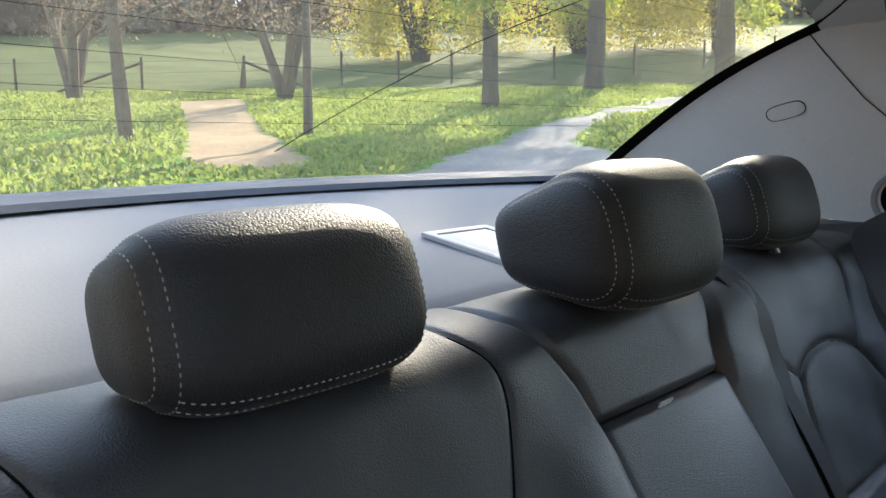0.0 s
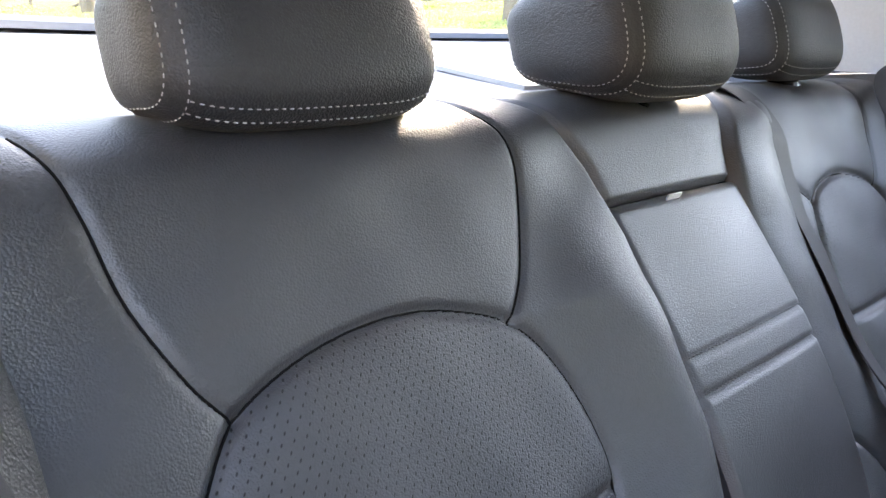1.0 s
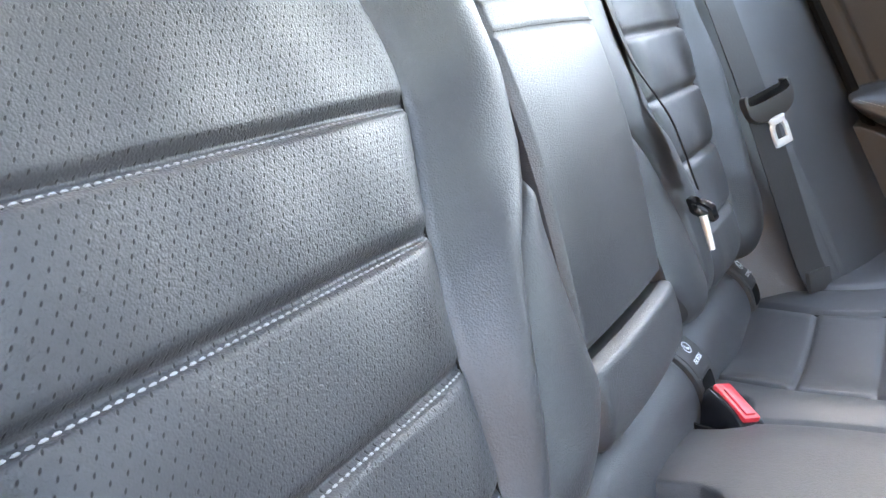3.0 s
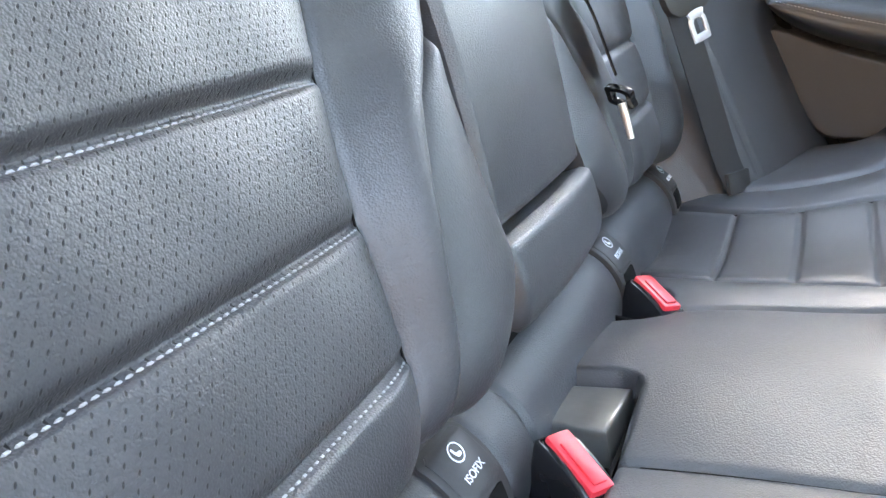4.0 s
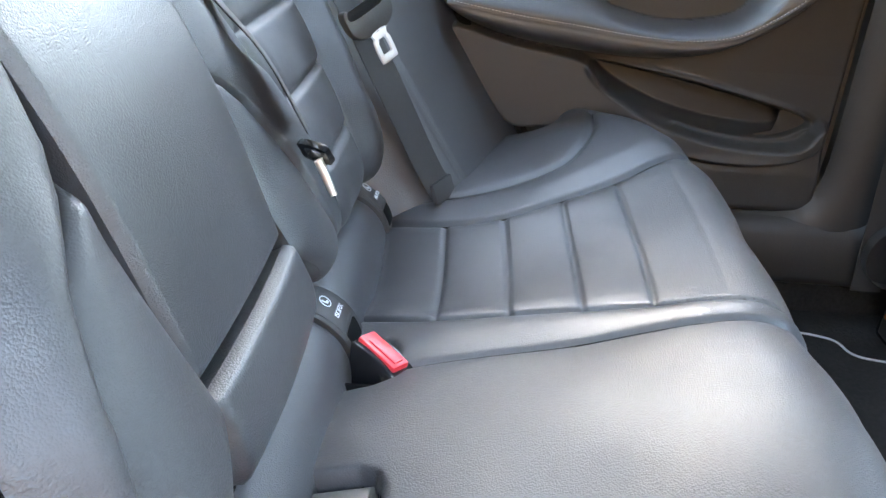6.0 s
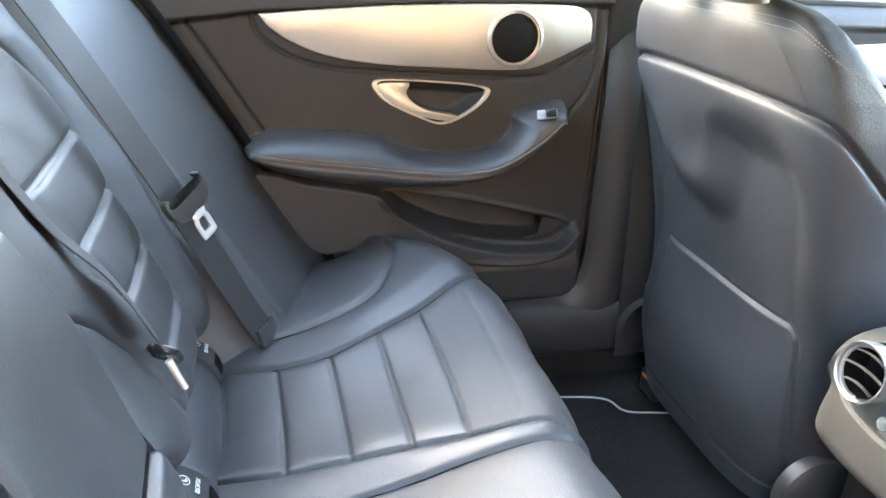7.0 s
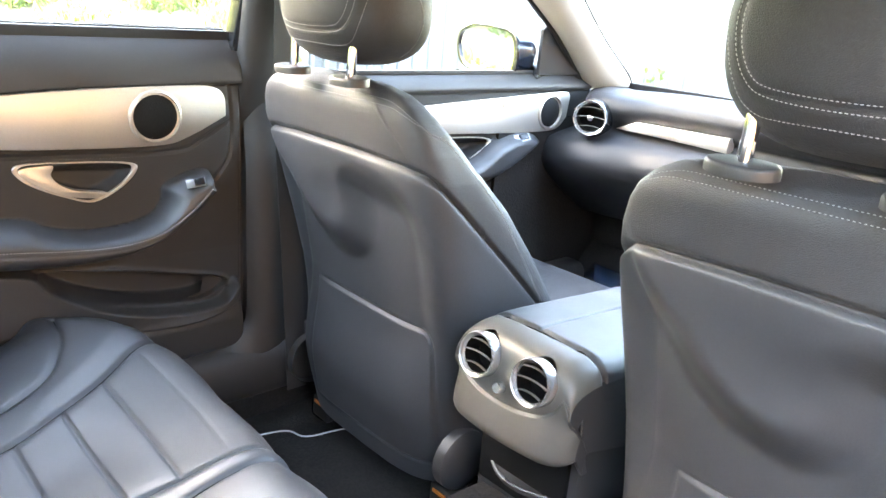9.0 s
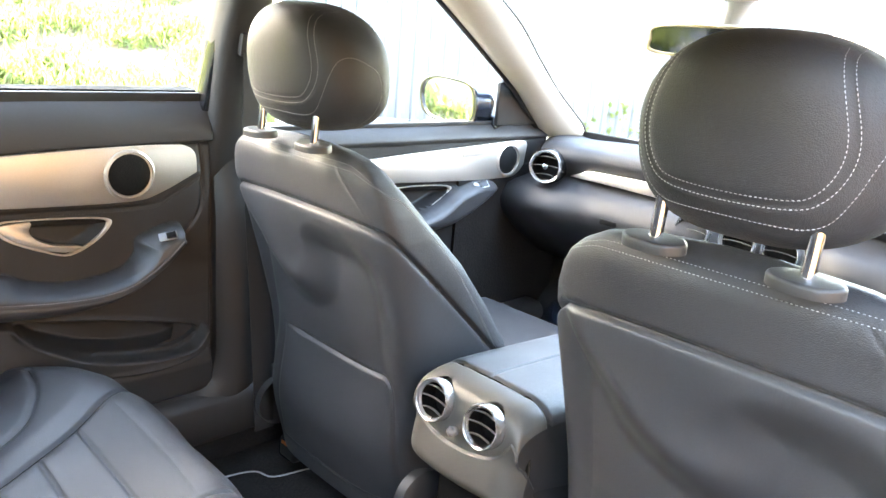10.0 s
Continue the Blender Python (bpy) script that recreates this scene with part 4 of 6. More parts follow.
def rear_window():
    ob = thing("window_1", "wide curved rear window with heating wires and dark border", "car window", kind="structure")
    bm = bmesh.new()
    grid = [[bm.verts.new(window_point(x, v)) for x in np.linspace(-.62, .62, 33)] for v in np.linspace(-.06, 1.02, 17)]
    for a, b in zip(grid, grid[1:]):
        for k in range(32):
            bm.faces.new((a[k], a[k + 1], b[k + 1], b[k]))
    part("pane", bm, HAZY_GLASS, ob)
    for v in np.linspace(.25, .92, 9):
        part("heating_wire", tube([Vector(window_point(x, v)) + Vector((0, -.003, -.003)) for x in np.linspace(-.55, .55, 25)], .00025, 5), BLACK, ob)
    part("aerial_wire", tube([Vector(window_point(-.02 + .28 * t, .16 + .75 * t)) + Vector((0, -.004, -.004)) for t in np.linspace(0, 1, 9)], .0006, 5), BLACK, ob)
    for sgn in (-1, 1):
        bm = bmesh.new()
        rows = []
        for v in np.linspace(-.06, 1.02, 30):
            w = .024 + .05 * ease(np.array(v), .80, 1.0)
            a, b = Vector(window_point(sgn * .612, v)), Vector(window_point(sgn * (.60 - w), v))
            rows.append([bm.verts.new(p + Vector((0, -.005, -.005))) for p in (a, b)])
        for a, b in zip(rows, rows[1:]):
            bm.faces.new((a[0], a[1], b[1], b[0]))
        part("dark_border", bm, BLACK, ob, "black printed glass border")
    return ob


rear_window()


def pillar_point(v, q):
    """Places on the pillar trim: up along the window's edge, and from there forwards."""
    a = Vector(window_point(.598, v)) + Vector((0, -.008, -.008))
    t = min(max(v, 0), 1)
    b = Vector((.690 - .13 * t ** 1.3, .10 - .06 * t, 1.02 + .26 * t))
    p = a.lerp(b, q)
    p.x += .012 * math.sin(math.pi * q)
    return p


def pillar_pose(v, q):
    """A pose on the trim: local x forwards along it, local y up, local z into the car."""
    p, e = pillar_point(v, q), .01
    x = (pillar_point(v, q + e) - p).normalized()
    n = x.cross(pillar_point(v + e, q) - p).normalized()
    n = -n if n.x > 0 else n
    return Matrix.Translation(p) @ Matrix((x, n.cross(x), n)).transposed().to_4x4()


def c_pillar(sign):
    ob = tagged(thing("pillar_trim", "pale grey moulded pillar trim beside the rear window", "pillar trim"), kind="structure")
    P = np.array([[tuple(pillar_point(v, q)) for q in np.linspace(0, 1, 24)] for v in np.linspace(-.06, 1.0, 40)])
    P[..., 0] *= sign
    sheet("cover", P, P[..., 1:], HEADLINER, ob, "", None, sign > 0)
    border_wall("shell", P, (sign * .05, .02, .01), BLACK, ob)
    if sign > 0:
        m = pillar_pose(.425, .295) @ pose(0, 0, 0, 0, 0, 32)
        o = spline([(-.029, 0), (-.022, .0105), (0, .0125), (.022, .0105), (.029, 0), (.022, -.0105), (0, -.0125), (-.022, -.0105)], 5, True)
        part("badge_outline", ring_solid(o, o * np.array((.95, .90)), .0015, m, .0005), PILLAR, ob)
        part("badge", outline_solid(o * .945, .0012, .0004, m), HEADLINER, ob, "oval moulded badge")
        m = pillar_pose(.13, .80)
        part("belt_guide_rim", turned([(.034, -.01), (.042, .004), (.048, .006), (.052, -.01)], 36, m), PALE_PLASTIC, ob, "pale belt guide rim")
        part("belt_guide", turned([(.0, .002), (.036, .001)], 36, m), BLACK, ob, "black belt guide opening")
        line = [pillar_point(v, q) + Vector((-.001, -.001, 0)) for v, q in ((.76, .0), (.70, .16), (.62, .34), (.55, .47), (.49, .59), (.44, .70))]
        part("trim_joint", tube(line, .0009, 6), PILLAR, ob)
    return ob


c_pillar(1)
c_pillar(-1)


def ceiling():
    X, Y = np.meshgrid(np.linspace(-.60, .60, 40), np.linspace(.28, -1.27, 60))
    t = (Y + .55) / .85
    z = 1.405 - np.where(t < 0, .105, .035) * t ** 2 - (.10 - .06 * ease(-Y, .7, 1.2)) * (np.abs(X) / .60) ** 3.5
    P = np.stack([X, Y, z], -1)
    ob = sheet("ceiling", P, np.stack([X, Y], -1), HEADLINER, None, "pale grey fabric headliner of the car", None, True)
    tagged(ob, category="headliner", kind="structure")
    border_wall("roof_shell", P + np.array((0, 0, .004)), (0, 0, .03), CAR_PAINT, ob)


ceiling()


# ---- doors ----
def door_pose(x):
    """Local x runs forwards, local y up and local z into the car."""
    return Matrix(((0, 0, -1, x), (-1, 0, 0, 0), (0, 1, 0, 0), (0, 0, 0, 1)))


def strip(pts):
    return np.array([(-p[0], p[1]) for p in pts])


def speaker(parent, x, y, z, r):
    m = door_pose(x) @ pose(-y, z, 0)
    part("speaker_rim", turned([(r * 1.16, -.002), (r * 1.12, .003), (r * 1.03, .005), (r, .001), (r * .98, -.004)], 48, m), ALU, parent, "thin metal speaker rim")
    part("speaker_grille", turned([(0, .0035), (r * .5, .0030), (r * .9, .0005), (r, -.003)], 48, m), SPEAKER, parent, "fine black speaker mesh")


SPEAKER = material("speaker_mesh", (0.008, 0.008, 0.008), 0.75, spec=0.2, grain=1.0, size=0.0012, vary=0.3)

REAR_ARM = spline([(-.078, .712), (-.117, .729), (-.178, .731), (-.285, .722), (-.326, .702), (-.405, .688), (-.487, .700), (-.518, .729), (-.524, .757), (-.568, .776),
                   (-.603, .780), (-.614, .766), (-.600, .740), (-.556, .696), (-.480, .650), (-.406, .634), (-.318, .634), (-.198, .648), (-.121, .670), (-.084, .694)], 5, True)
REAR_POCKET = spline([(-.30, .622), (-.37, .614), (-.473, .595), (-.57, .572), (-.632, .555), (-.642, .540), (-.60, .520), (-.54, .520), (-.475, .530), (-.40, .552), (-.33, .588)], 5, True)
REAR_BAND = spline([(-.085, .668), (-.18, .650), (-.288, .628), (-.325, .588), (-.40, .545), (-.475, .520), (-.56, .507), (-.63, .512), (-.656, .545), (-.668, .54),
                    (-.66, .505), (-.62, .485), (-.54, .478), (-.42, .490), (-.33, .512), (-.25, .522), (-.19, .52), (-.15, .56)], 4, True)
REAR_DECOR = np.vstack([spline([(-.106, .909), (-.204, .919), (-.319, .928), (-.461, .934), (-.582, .936), (-.622, .931), (-.640, .914), (-.643, .879)], 6),
                        spline([(-.592, .853), (-.550, .836), (-.520, .8315), (-.465, .831), (-.366, .834), (-.273, .839), (-.202, .851), (-.151, .871), (-.118, .893)], 6)])
ARM_CREST = spline([(-.086, .704), (-.100, .702), (-.174, .690), (-.263, .680), (-.357, .669), (-.435, .667), (-.496, .679), (-.556, .716), (-.594, .752)], 8)
BEZEL = spline([(-.279, .806), (-.300, .813), (-.386, .810), (-.462, .803), (-.478, .790), (-.450, .760), (-.402, .738), (-.357, .750), (-.309, .772), (-.286, .790)], 5, True)


def rear_door():
    ob = thing("door_1", "dark grey leather-trimmed rear car door with metal inlay", "car door", kind="structure")
    Y, Z = np.meshgrid(np.linspace(.135, -.690, 330), np.linspace(.385, 1.03, 260))
    trim = np.interp(-Y, [-.13, -.047, .104, .365, .624, .70], [.880, .889, .910, .930, .935, .936])
    t = np.clip((Z - trim) / (1.026 - trim), 0, 1)
    h = np.where(Z > trim, .013 - .040 * t ** 2.2, 0)
    h = h + seam(Z - trim, .003, .006)
    low = [(-.095, .907), (-.109, .875), (-.158, .844), (-.227, .828), (-.366, .821), (-.548, .817), (-.60, .835), (-.655, .868)]
    h = h + np.where(Z < trim, seam(line_distance(Y, Z, spline(low, 6)), .003, .004), 0)
    h = h + seam(line_distance(Y, Z, [(.0, .895), (-.108, .726)]), .003, .005) * (Z < trim)
    h = h + seam(line_distance(Y, Z, spline([(-.655, .935), (-.660, .86), (-.655, .80), (-.625, .755)], 6)), .003, .005)
    arm = signed(Y, Z, REAR_ARM)
    crest = line_distance(Y, Z, ARM_CREST)
    t = np.clip(arm, 0, 1) / (np.clip(arm, 0, 1) + crest + 1e-6)
    above = Z > np.interp(-Y, -ARM_CREST[:, 0], ARM_CREST[:, 1])
    rise = np.where(above, 1 - (1 - t) ** 2.2, 1 - (1 - t) ** 4)
    h = h + np.where(arm > 0, .060 * rise, 0) + seam(crest - .003, .0022, .0018) * (arm > .008)
    band = signed(Y, Z, REAR_BAND)
    h = h + .030 * ease(band, -.006, .006) * (arm < .0)
    pocket = signed(Y, Z, REAR_POCKET)
    h = h - .050 * ease(pocket, -.002, .010) + .005 * np.exp(-((pocket + .004) / .004) ** 2) * (Z > .535)
    h = h + .012 * ease(.50 - Z, 0, .04) * ease(Z, .385, .41)
    bez = signed(Y, Z, BEZEL)
    h = h - .022 * ease(bez, .002, .022)
    h = h - .03 * ease(-Y, .672, .690) ** 2 - .03 * (1 - ease(Z, .385, .405)) ** 2
    P = np.stack([.715 - h, Y, Z], -1)
    N = grid_normals(P, False)
    UV = np.stack([Y, Z], -1)
    cell = lambda a: (a[:-1, :-1] + a[1:, 1:]) / 2
    ac, bc, zc, tc, yc = cell(arm), cell(band), cell(Z), cell(trim), cell(Y)
    arm_m, band_m, top_m = ac > 0, (bc > 0) & (ac <= 0), zc > tc
    rest = ~arm_m & ~band_m & ~top_m
    kept = (zc > .396) & ~((yc < -.640) & (zc < .446) & (np.hypot(yc + .640, zc - .446) > .047))
    sheet("upper_trim", P, UV, TRIM_GREY, ob, "dark grey soft upper trim", top_m, False, N)
    sheet("armrest", P, UV, SMOOTH_LEATHER, ob, "black leather armrest", arm_m, False, N)
    sheet("pocket_wall", P, UV, PILLAR, ob, "", band_m, False, N)
    sheet("insert", P, UV, TRIM_GREY, ob, "dark leather insert", rest & (zc > .62), False, N)
    sheet("lower_panel", P, UV, PLASTIC, ob, "", rest & (zc <= .62) & kept, False, N)
    border_wall("door_core", P + np.array((.03, 0, 0)), (.07, 0, 0), BLACK, ob)
    decor = outline_solid(strip(REAR_DECOR), .014, .003, door_pose(.714), 2)
    part("inlay", decor, ALU, ob, "brushed aluminium inlay")
    speaker(ob, .6995, -.509, .882, .042)
    ring = strip(BEZEL)
    mid = ring.mean(axis=0)
    part("handle_bezel", ring_solid(ring, mid + (ring - mid) * .91, .006, door_pose(.717)), ALU, ob, "satin metal handle surround")
    lever = spline([(-.287, .803), (-.310, .807), (-.340, .806), (-.336, .790), (-.350, .773), (-.378, .760), (-.425, .752), (-.405, .744), (-.357, .753), (-.312, .775), (-.292, .790)], 5, True)
    part("door_handle", outline_solid(strip(lever), .016, .002, door_pose(.728), 2), ALU, ob, "curved satin metal handle")
    m = Matrix.Translation((.668, -.566, .765)) @ Euler((radians(-16), radians(-52), radians(-6))).to_matrix().to_4x4()
    sw = np.array([(-.010, -.021), (.010, -.021), (.010, .021), (-.010, .021)])
    part("switch_frame", outline_solid(sw * .8, .003, .0012, m), RING, ob, "chrome window switch frame")
    part("switch", outline_solid(sw * np.array((.62, .42)) + np.array((0, -.006)), .008, .002, m), GLOSS_BLACK, ob)
    for c, off in ((low, .006),):
        line = spline(c, 8)
        part("stitching", stitches([(.7145, y, z - off) for y, z in line], np.tile((-1, 0, 0), (len(line), 1)), .0035, .002, .0010), PLASTIC, ob)
    part("stitching", stitches([(.6546, y, z + .004) for y, z in ARM_CREST[6:]], np.tile((-1, 0, .3), (len(ARM_CREST) - 6, 1)), .0035, .0015, .0011), THREAD, ob, "pale thread")
    # Black tube draws the shadow line between side bolster and door.
    zs = np.linspace(.50, 1.0, 14)
    part("gap_shadow", tube([(.702, -.213 + .62 * (z - .502) + .10 * max(z - .90, 0), z) for z in zs], .008, 8), BLACK, ob, "black tube for the shaded gap beside the bolster")
    part("window_seal", box((.012, .80, .024), (.737, -.270, 1.018), (0, 0, 0), .004), RUBBER, ob)
    return ob


rear_door()

FRONT_DECOR = np.vstack([spline([(-.95, .858), (-1.113, .868), (-1.284, .878), (-1.45, .886), (-1.588, .893), (-1.70, .896), (-1.722, .885)], 6),
                         spline([(-1.715, .826), (-1.69, .802), (-1.653, .790), (-1.55, .790), (-1.418, .794), (-1.223, .803), (-1.05, .815), (-.95, .825)], 6)])


def front_door(sign):
    name = "door_2" if sign > 0 else "door_3"
    ob = thing(name, "dark front car door with pale metal inlay", "car door", kind="structure")
    Y, Z = np.meshgrid(np.linspace(-.76, -1.82, 220), np.linspace(.34, .945, 130))
    t = np.clip((Z - .90) / .045, 0, 1)
    h = np.where(Z > .90, .010 - .035 * t ** 2, 0) + seam(Z - .902, .003, .005)
    arm_o = spline([(-1.0, .735), (-1.15, .725), (-1.27, .715), (-1.36, .735), (-1.43, .775), (-1.52, .795), (-1.585, .785), (-1.60, .760), (-1.54, .715), (-1.42, .665), (-1.31, .655), (-1.15, .66), (-1.0, .67)], 5, True)
    arm = signed(Y, Z, arm_o)
    h = h + .045 * (1 - (1 - np.clip(arm / .035, 0, 1)) ** 2.2) + seam(arm - .014, .0022, .0015)
    pocket = signed(Y, Z, spline([(-1.2, .565), (-1.42, .562), (-1.60, .530), (-1.74, .475), (-1.73, .45), (-1.55, .42), (-1.3, .42), (-1.2, .45)], 5, True))
    h = h - .025 * ease(pocket, -.002, .01) + .006 * np.exp(-((pocket + .004) / .005) ** 2)
    bez_o = spline([(-1.19, .782), (-1.25, .790), (-1.36, .787), (-1.425, .775), (-1.39, .745), (-1.31, .712), (-1.25, .722), (-1.21, .755)], 5, True)
    bez = signed(Y, Z, bez_o)
    h = h - .03 * ease(bez, .004, .022)
    P = np.stack([sign * (.765 - h), Y, Z], -1)
    flip = sign < 0
    N = grid_normals(P, flip)
    UV = np.stack([Y, Z], -1)
    cell = lambda a: (a[:-1, :-1] + a[1:, 1:]) / 2
    ac, zc = cell(arm), cell(Z)
    sheet("upper_trim", P, UV, TRIM_GREY, ob, "dark grey soft upper trim", (zc > .902), flip, N)
    sheet("armrest", P, UV, SMOOTH_LEATHER, ob, "black leather armrest", (ac > 0), flip, N)
    sheet("lower_panel", P, UV, DARK_TRIM, ob, "", (ac <= 0) & (zc <= .902), flip, N)
    border_wall("door_core", P, (sign * .09, 0, 0), CAR_PAINT, ob)
    if sign < 0:
        return ob
    part("inlay", outline_solid(strip(FRONT_DECOR), .009, .0025, door_pose(.762), 2), ALU, ob, "brushed aluminium inlay")
    speaker(ob, .752, -1.640, .842, .043)
    part("inlay_plate", box((.003, .085, .014), (.752, -1.49, .868), (-2, 0, 0), .001), ALU, ob)
    ring = strip(bez_o)
    mid = ring.mean(axis=0)
    part("handle_bezel", ring_solid(ring, mid + (ring - mid) * .91, .006, door_pose(.767)), ALU, ob, "satin metal handle surround")
    m = Matrix.Translation((.736, -1.515, .780)) @ Euler((radians(-14), radians(-45), 0)).to_matrix().to_4x4()
    sw = np.array([(-.014, -.030), (.014, -.030), (.014, .030), (-.014, .030)])
    part("switch_frame", outline_solid(sw * .8, .003, .0012, m), RING, ob, "chrome window switch frame")
    part("switch", outline_solid(sw * np.array((.62, .42)) + np.array((0, -.006)), .008, .002, m), GLOSS_BLACK, ob)
    part("window_seal", box((.012, 1.0, .012), (.790, -1.29, .946), (0, 0, 0), .004), RUBBER, ob)
    return ob


front_door(1)
front_door(-1)


def side_pane(name, label, corners):
    bm = bmesh.new()
    bm.faces.new([bm.verts.new(c) for c in corners])
    ob = thing(name, label, "car window", kind="structure")
    part("pane", bm, GLASS, ob)
    return ob


side_pane("window_2", "clear rear door window", [(.745, .12, 1.025), (.745, -.655, 1.025), (.640, -.700, 1.33), (.640, -.05, 1.33)])
side_pane("window_3", "clear front door window", [(.790, -.76, .945), (.790, -1.80, .945), (.655, -1.16, 1.32), (.645, -.76, 1.335)])
side_pane("window_4", "clear front door window", [(-.790, -.76, .945), (-.790, -1.80, .945), (-.655, -1.16, 1.32), (-.645, -.76, 1.335)])
side_pane("window_5", "raked windscreen of the car", [(-.715, -1.945, .93), (.715, -1.945, .93), (.585, -1.24, 1.335), (-.585, -1.24, 1.335)])


def beam(name, label, category, pts, width, depth, mat, parent=None, up=(0, 0, 1)):
    """A rounded trim bar along the points."""
    p = spline(pts, 6)
    bm = bmesh.new()
    rows = []
    for k, c in enumerate(p):
        d = Vector(p[min(k + 1, len(p) - 1)] - p[max(k - 1, 0)]).normalized()
        a = d.cross(Vector(up)).normalized()
        b = d.cross(a)
        w = np.interp(k / (len(p) - 1), np.linspace(0, 1, len(width)), width)
        q = np.interp(k / (len(p) - 1), np.linspace(0, 1, len(depth)), depth)
        row = []
        for s in range(16):
            an = 2 * math.pi * s / 16
            cs, sn = math.cos(an), math.sin(an)
            row.append(bm.verts.new(Vector(c) + a * w * math.copysign(abs(cs) ** .6, cs) + b * q * math.copysign(abs(sn) ** .6, sn)))
        rows.append(row)
    for a, b in zip(rows, rows[1:]):
        for s in range(16):
            bm.faces.new((a[s], a[(s + 1) % 16], b[(s + 1) % 16], b[s]))
    bm.faces.new(rows[0])
    bm.faces.new(rows[-1])
    bmesh.ops.recalc_face_normals(bm, faces=bm.faces)
    ob = part(name, bm, mat, parent)
    return tagged(ob, label, category, kind="structure") if category else ob


def a_pillar(sign):
    """The broad trim between the front door's window and the windscreen, widest at its foot."""
    near = spline([(.790, -1.83, .905), (.775, -1.775, .937), (.750, -1.631, 1.043), (.730, -1.502, 1.118), (.690, -1.278, 1.240), (.640, -1.08, 1.330)], 6)
    far = spline([(.715, -1.96, .905), (.700, -1.908, .950), (.690, -1.763, 1.043), (.665, -1.623, 1.136), (.632, -1.475, 1.232), (.585, -1.24, 1.335)], 6)
    q = np.linspace(0, 1, 13)[None, :, None]
    P = near[:, None] * (1 - q) + far[:, None] * q
    P = P - np.array((.030, -.012, .012)) * np.sqrt(np.sin(np.pi * q))
    P[..., 0] *= sign
    ob = thing("pillar_trim", "pale beige windscreen pillar trim", "pillar trim", kind="structure")
    sheet("cover", P, P[..., 1:], BEIGE_TRIM, ob, "", None, sign < 0)
    border_wall("shell", P, (sign * .03, -.02, .012), BLACK, ob)
    part("window_seal", tube([(sign * (x - .004), y + .006, z) for x, y, z in near], .0065, 8), RUBBER, ob, "black rubber window seal")
    part("windscreen_edge", tube([(sign * x, y, z) for x, y, z in far], .004, 8), RUBBER, ob, "black windscreen edge")


def door_surround(sign):
    """The moulded trim that sweeps from the foot of the pillar round into the door sill."""
    near = spline([(-.690, .93), (-.687, .78), (-.688, .62), (-.689, .50), (-.683, .450), (-.665, .418), (-.635, .402), (-.57, .397), (-.35, .397), (-.05, .397)], 7)
    far = spline([(-.785, .93), (-.785, .78), (-.782, .62), (-.780, .50), (-.783, .42), (-.778, .365), (-.745, .330), (-.66, .322), (-.40, .325), (-.05, .325)], 7)
    q = np.linspace(0, 1, 15)[None, :]
    Y, Z = (near[:, k:k + 1] * (1 - q) + far[:, k:k + 1] * q for k in (0, 1))
    X = .722 - .040 * np.sqrt(np.sin(np.pi * np.clip(.04 + .90 * q, 0, 1))) + .026 * ease(Z, .78, .93)
    P = np.stack([sign * X, Y, Z], -1)
    ob = thing("door_surround", "grey moulded trim at the foot of the door pillar", "door surround", kind="structure")
    sheet("cover", P, P[..., 1:], PILLAR, ob, "", None, sign > 0)
    border_wall("shell", P, (sign * .02, 0, 0), PILLAR, ob)


def quarter_panel(sign):
    """The closed side of the car body beside and behind the rear seat."""
    ob = thing("quarter_panel", "dark blue body side behind the rear door", "body panel", kind="structure")
    part("panel", box((.05, .86, .98), (sign * .775, .56, .56), (0, 0, 0), .02, 3), CAR_PAINT, ob)


for sg in (1, -1):
    quarter_panel(sg)
    a_pillar(sg)
    door_surround(sg)
    beam("roof_rail", "pale grey roof rail trim above the doors", "roof rail", [(sg * .59, -1.20, 1.32), (sg * .60, -.80, 1.355), (sg * .60, -.2, 1.35), (sg * .58, .15, 1.315)], [.035], [.035], HEADLINER)
    beam("b_pillar", "dark grey pillar between the doors", "pillar", [(sg * .79, -.735, .28), (sg * .79, -.735, .6), (sg * .785, -.73, .78), (sg * .742, -.725, .95), (sg * .70, -.725, 1.15), (sg * .62, -.73, 1.36)], [.07, .058, .056, .052, .045], [.042, .05, .045, .05], PILLAR, up=(sg, 0, 0))
    beam("door_sill", "dark plastic door sill", "sill", [(sg * .725, .05, .33), (sg * .725, -.45, .33), (sg * .725, -.66, .335), (sg * .725, -1.8, .33)], [.05], [.062], PILLAR)
    beam("sill_side", "dark carpeted side of the door sill", "sill", [(sg * .74, .05, .25), (sg * .74, -.9, .25), (sg * .74, -1.9, .25)], [.03], [.06], CARPET)
beam("door_frame", "dark rear window frame of the door", "door frame", [(.735, -.675, 1.0), (.70, -.690, 1.15), (.635, -.71, 1.345)], [.014], [.022], GLOSS_BLACK, up=(1, 0, 0))


def belt_holder():
    ob = thing("belt_mount", "black height-adjustable belt mount on the pillar", "belt mount")
    part("cover", box((.03, .055, .10), (.672, -.735, 1.165), (0, -12, 0), .008), GLOSS_BLACK, ob)
    part("loop", box((.02, .06, .045), (.655, -.735, 1.13), (0, -12, 0), .008), PLASTIC, ob)
    P, UV, N, turn = ribbon([(.648, -.735, 1.12), (.655, -.74, .9), (.645, -.755, .6), (.640, -.77, .30)], [(0, 1, 0)] * 4)
    sheet("webbing", P, UV, WEBBING, ob, "", None, turn, N)


belt_holder()


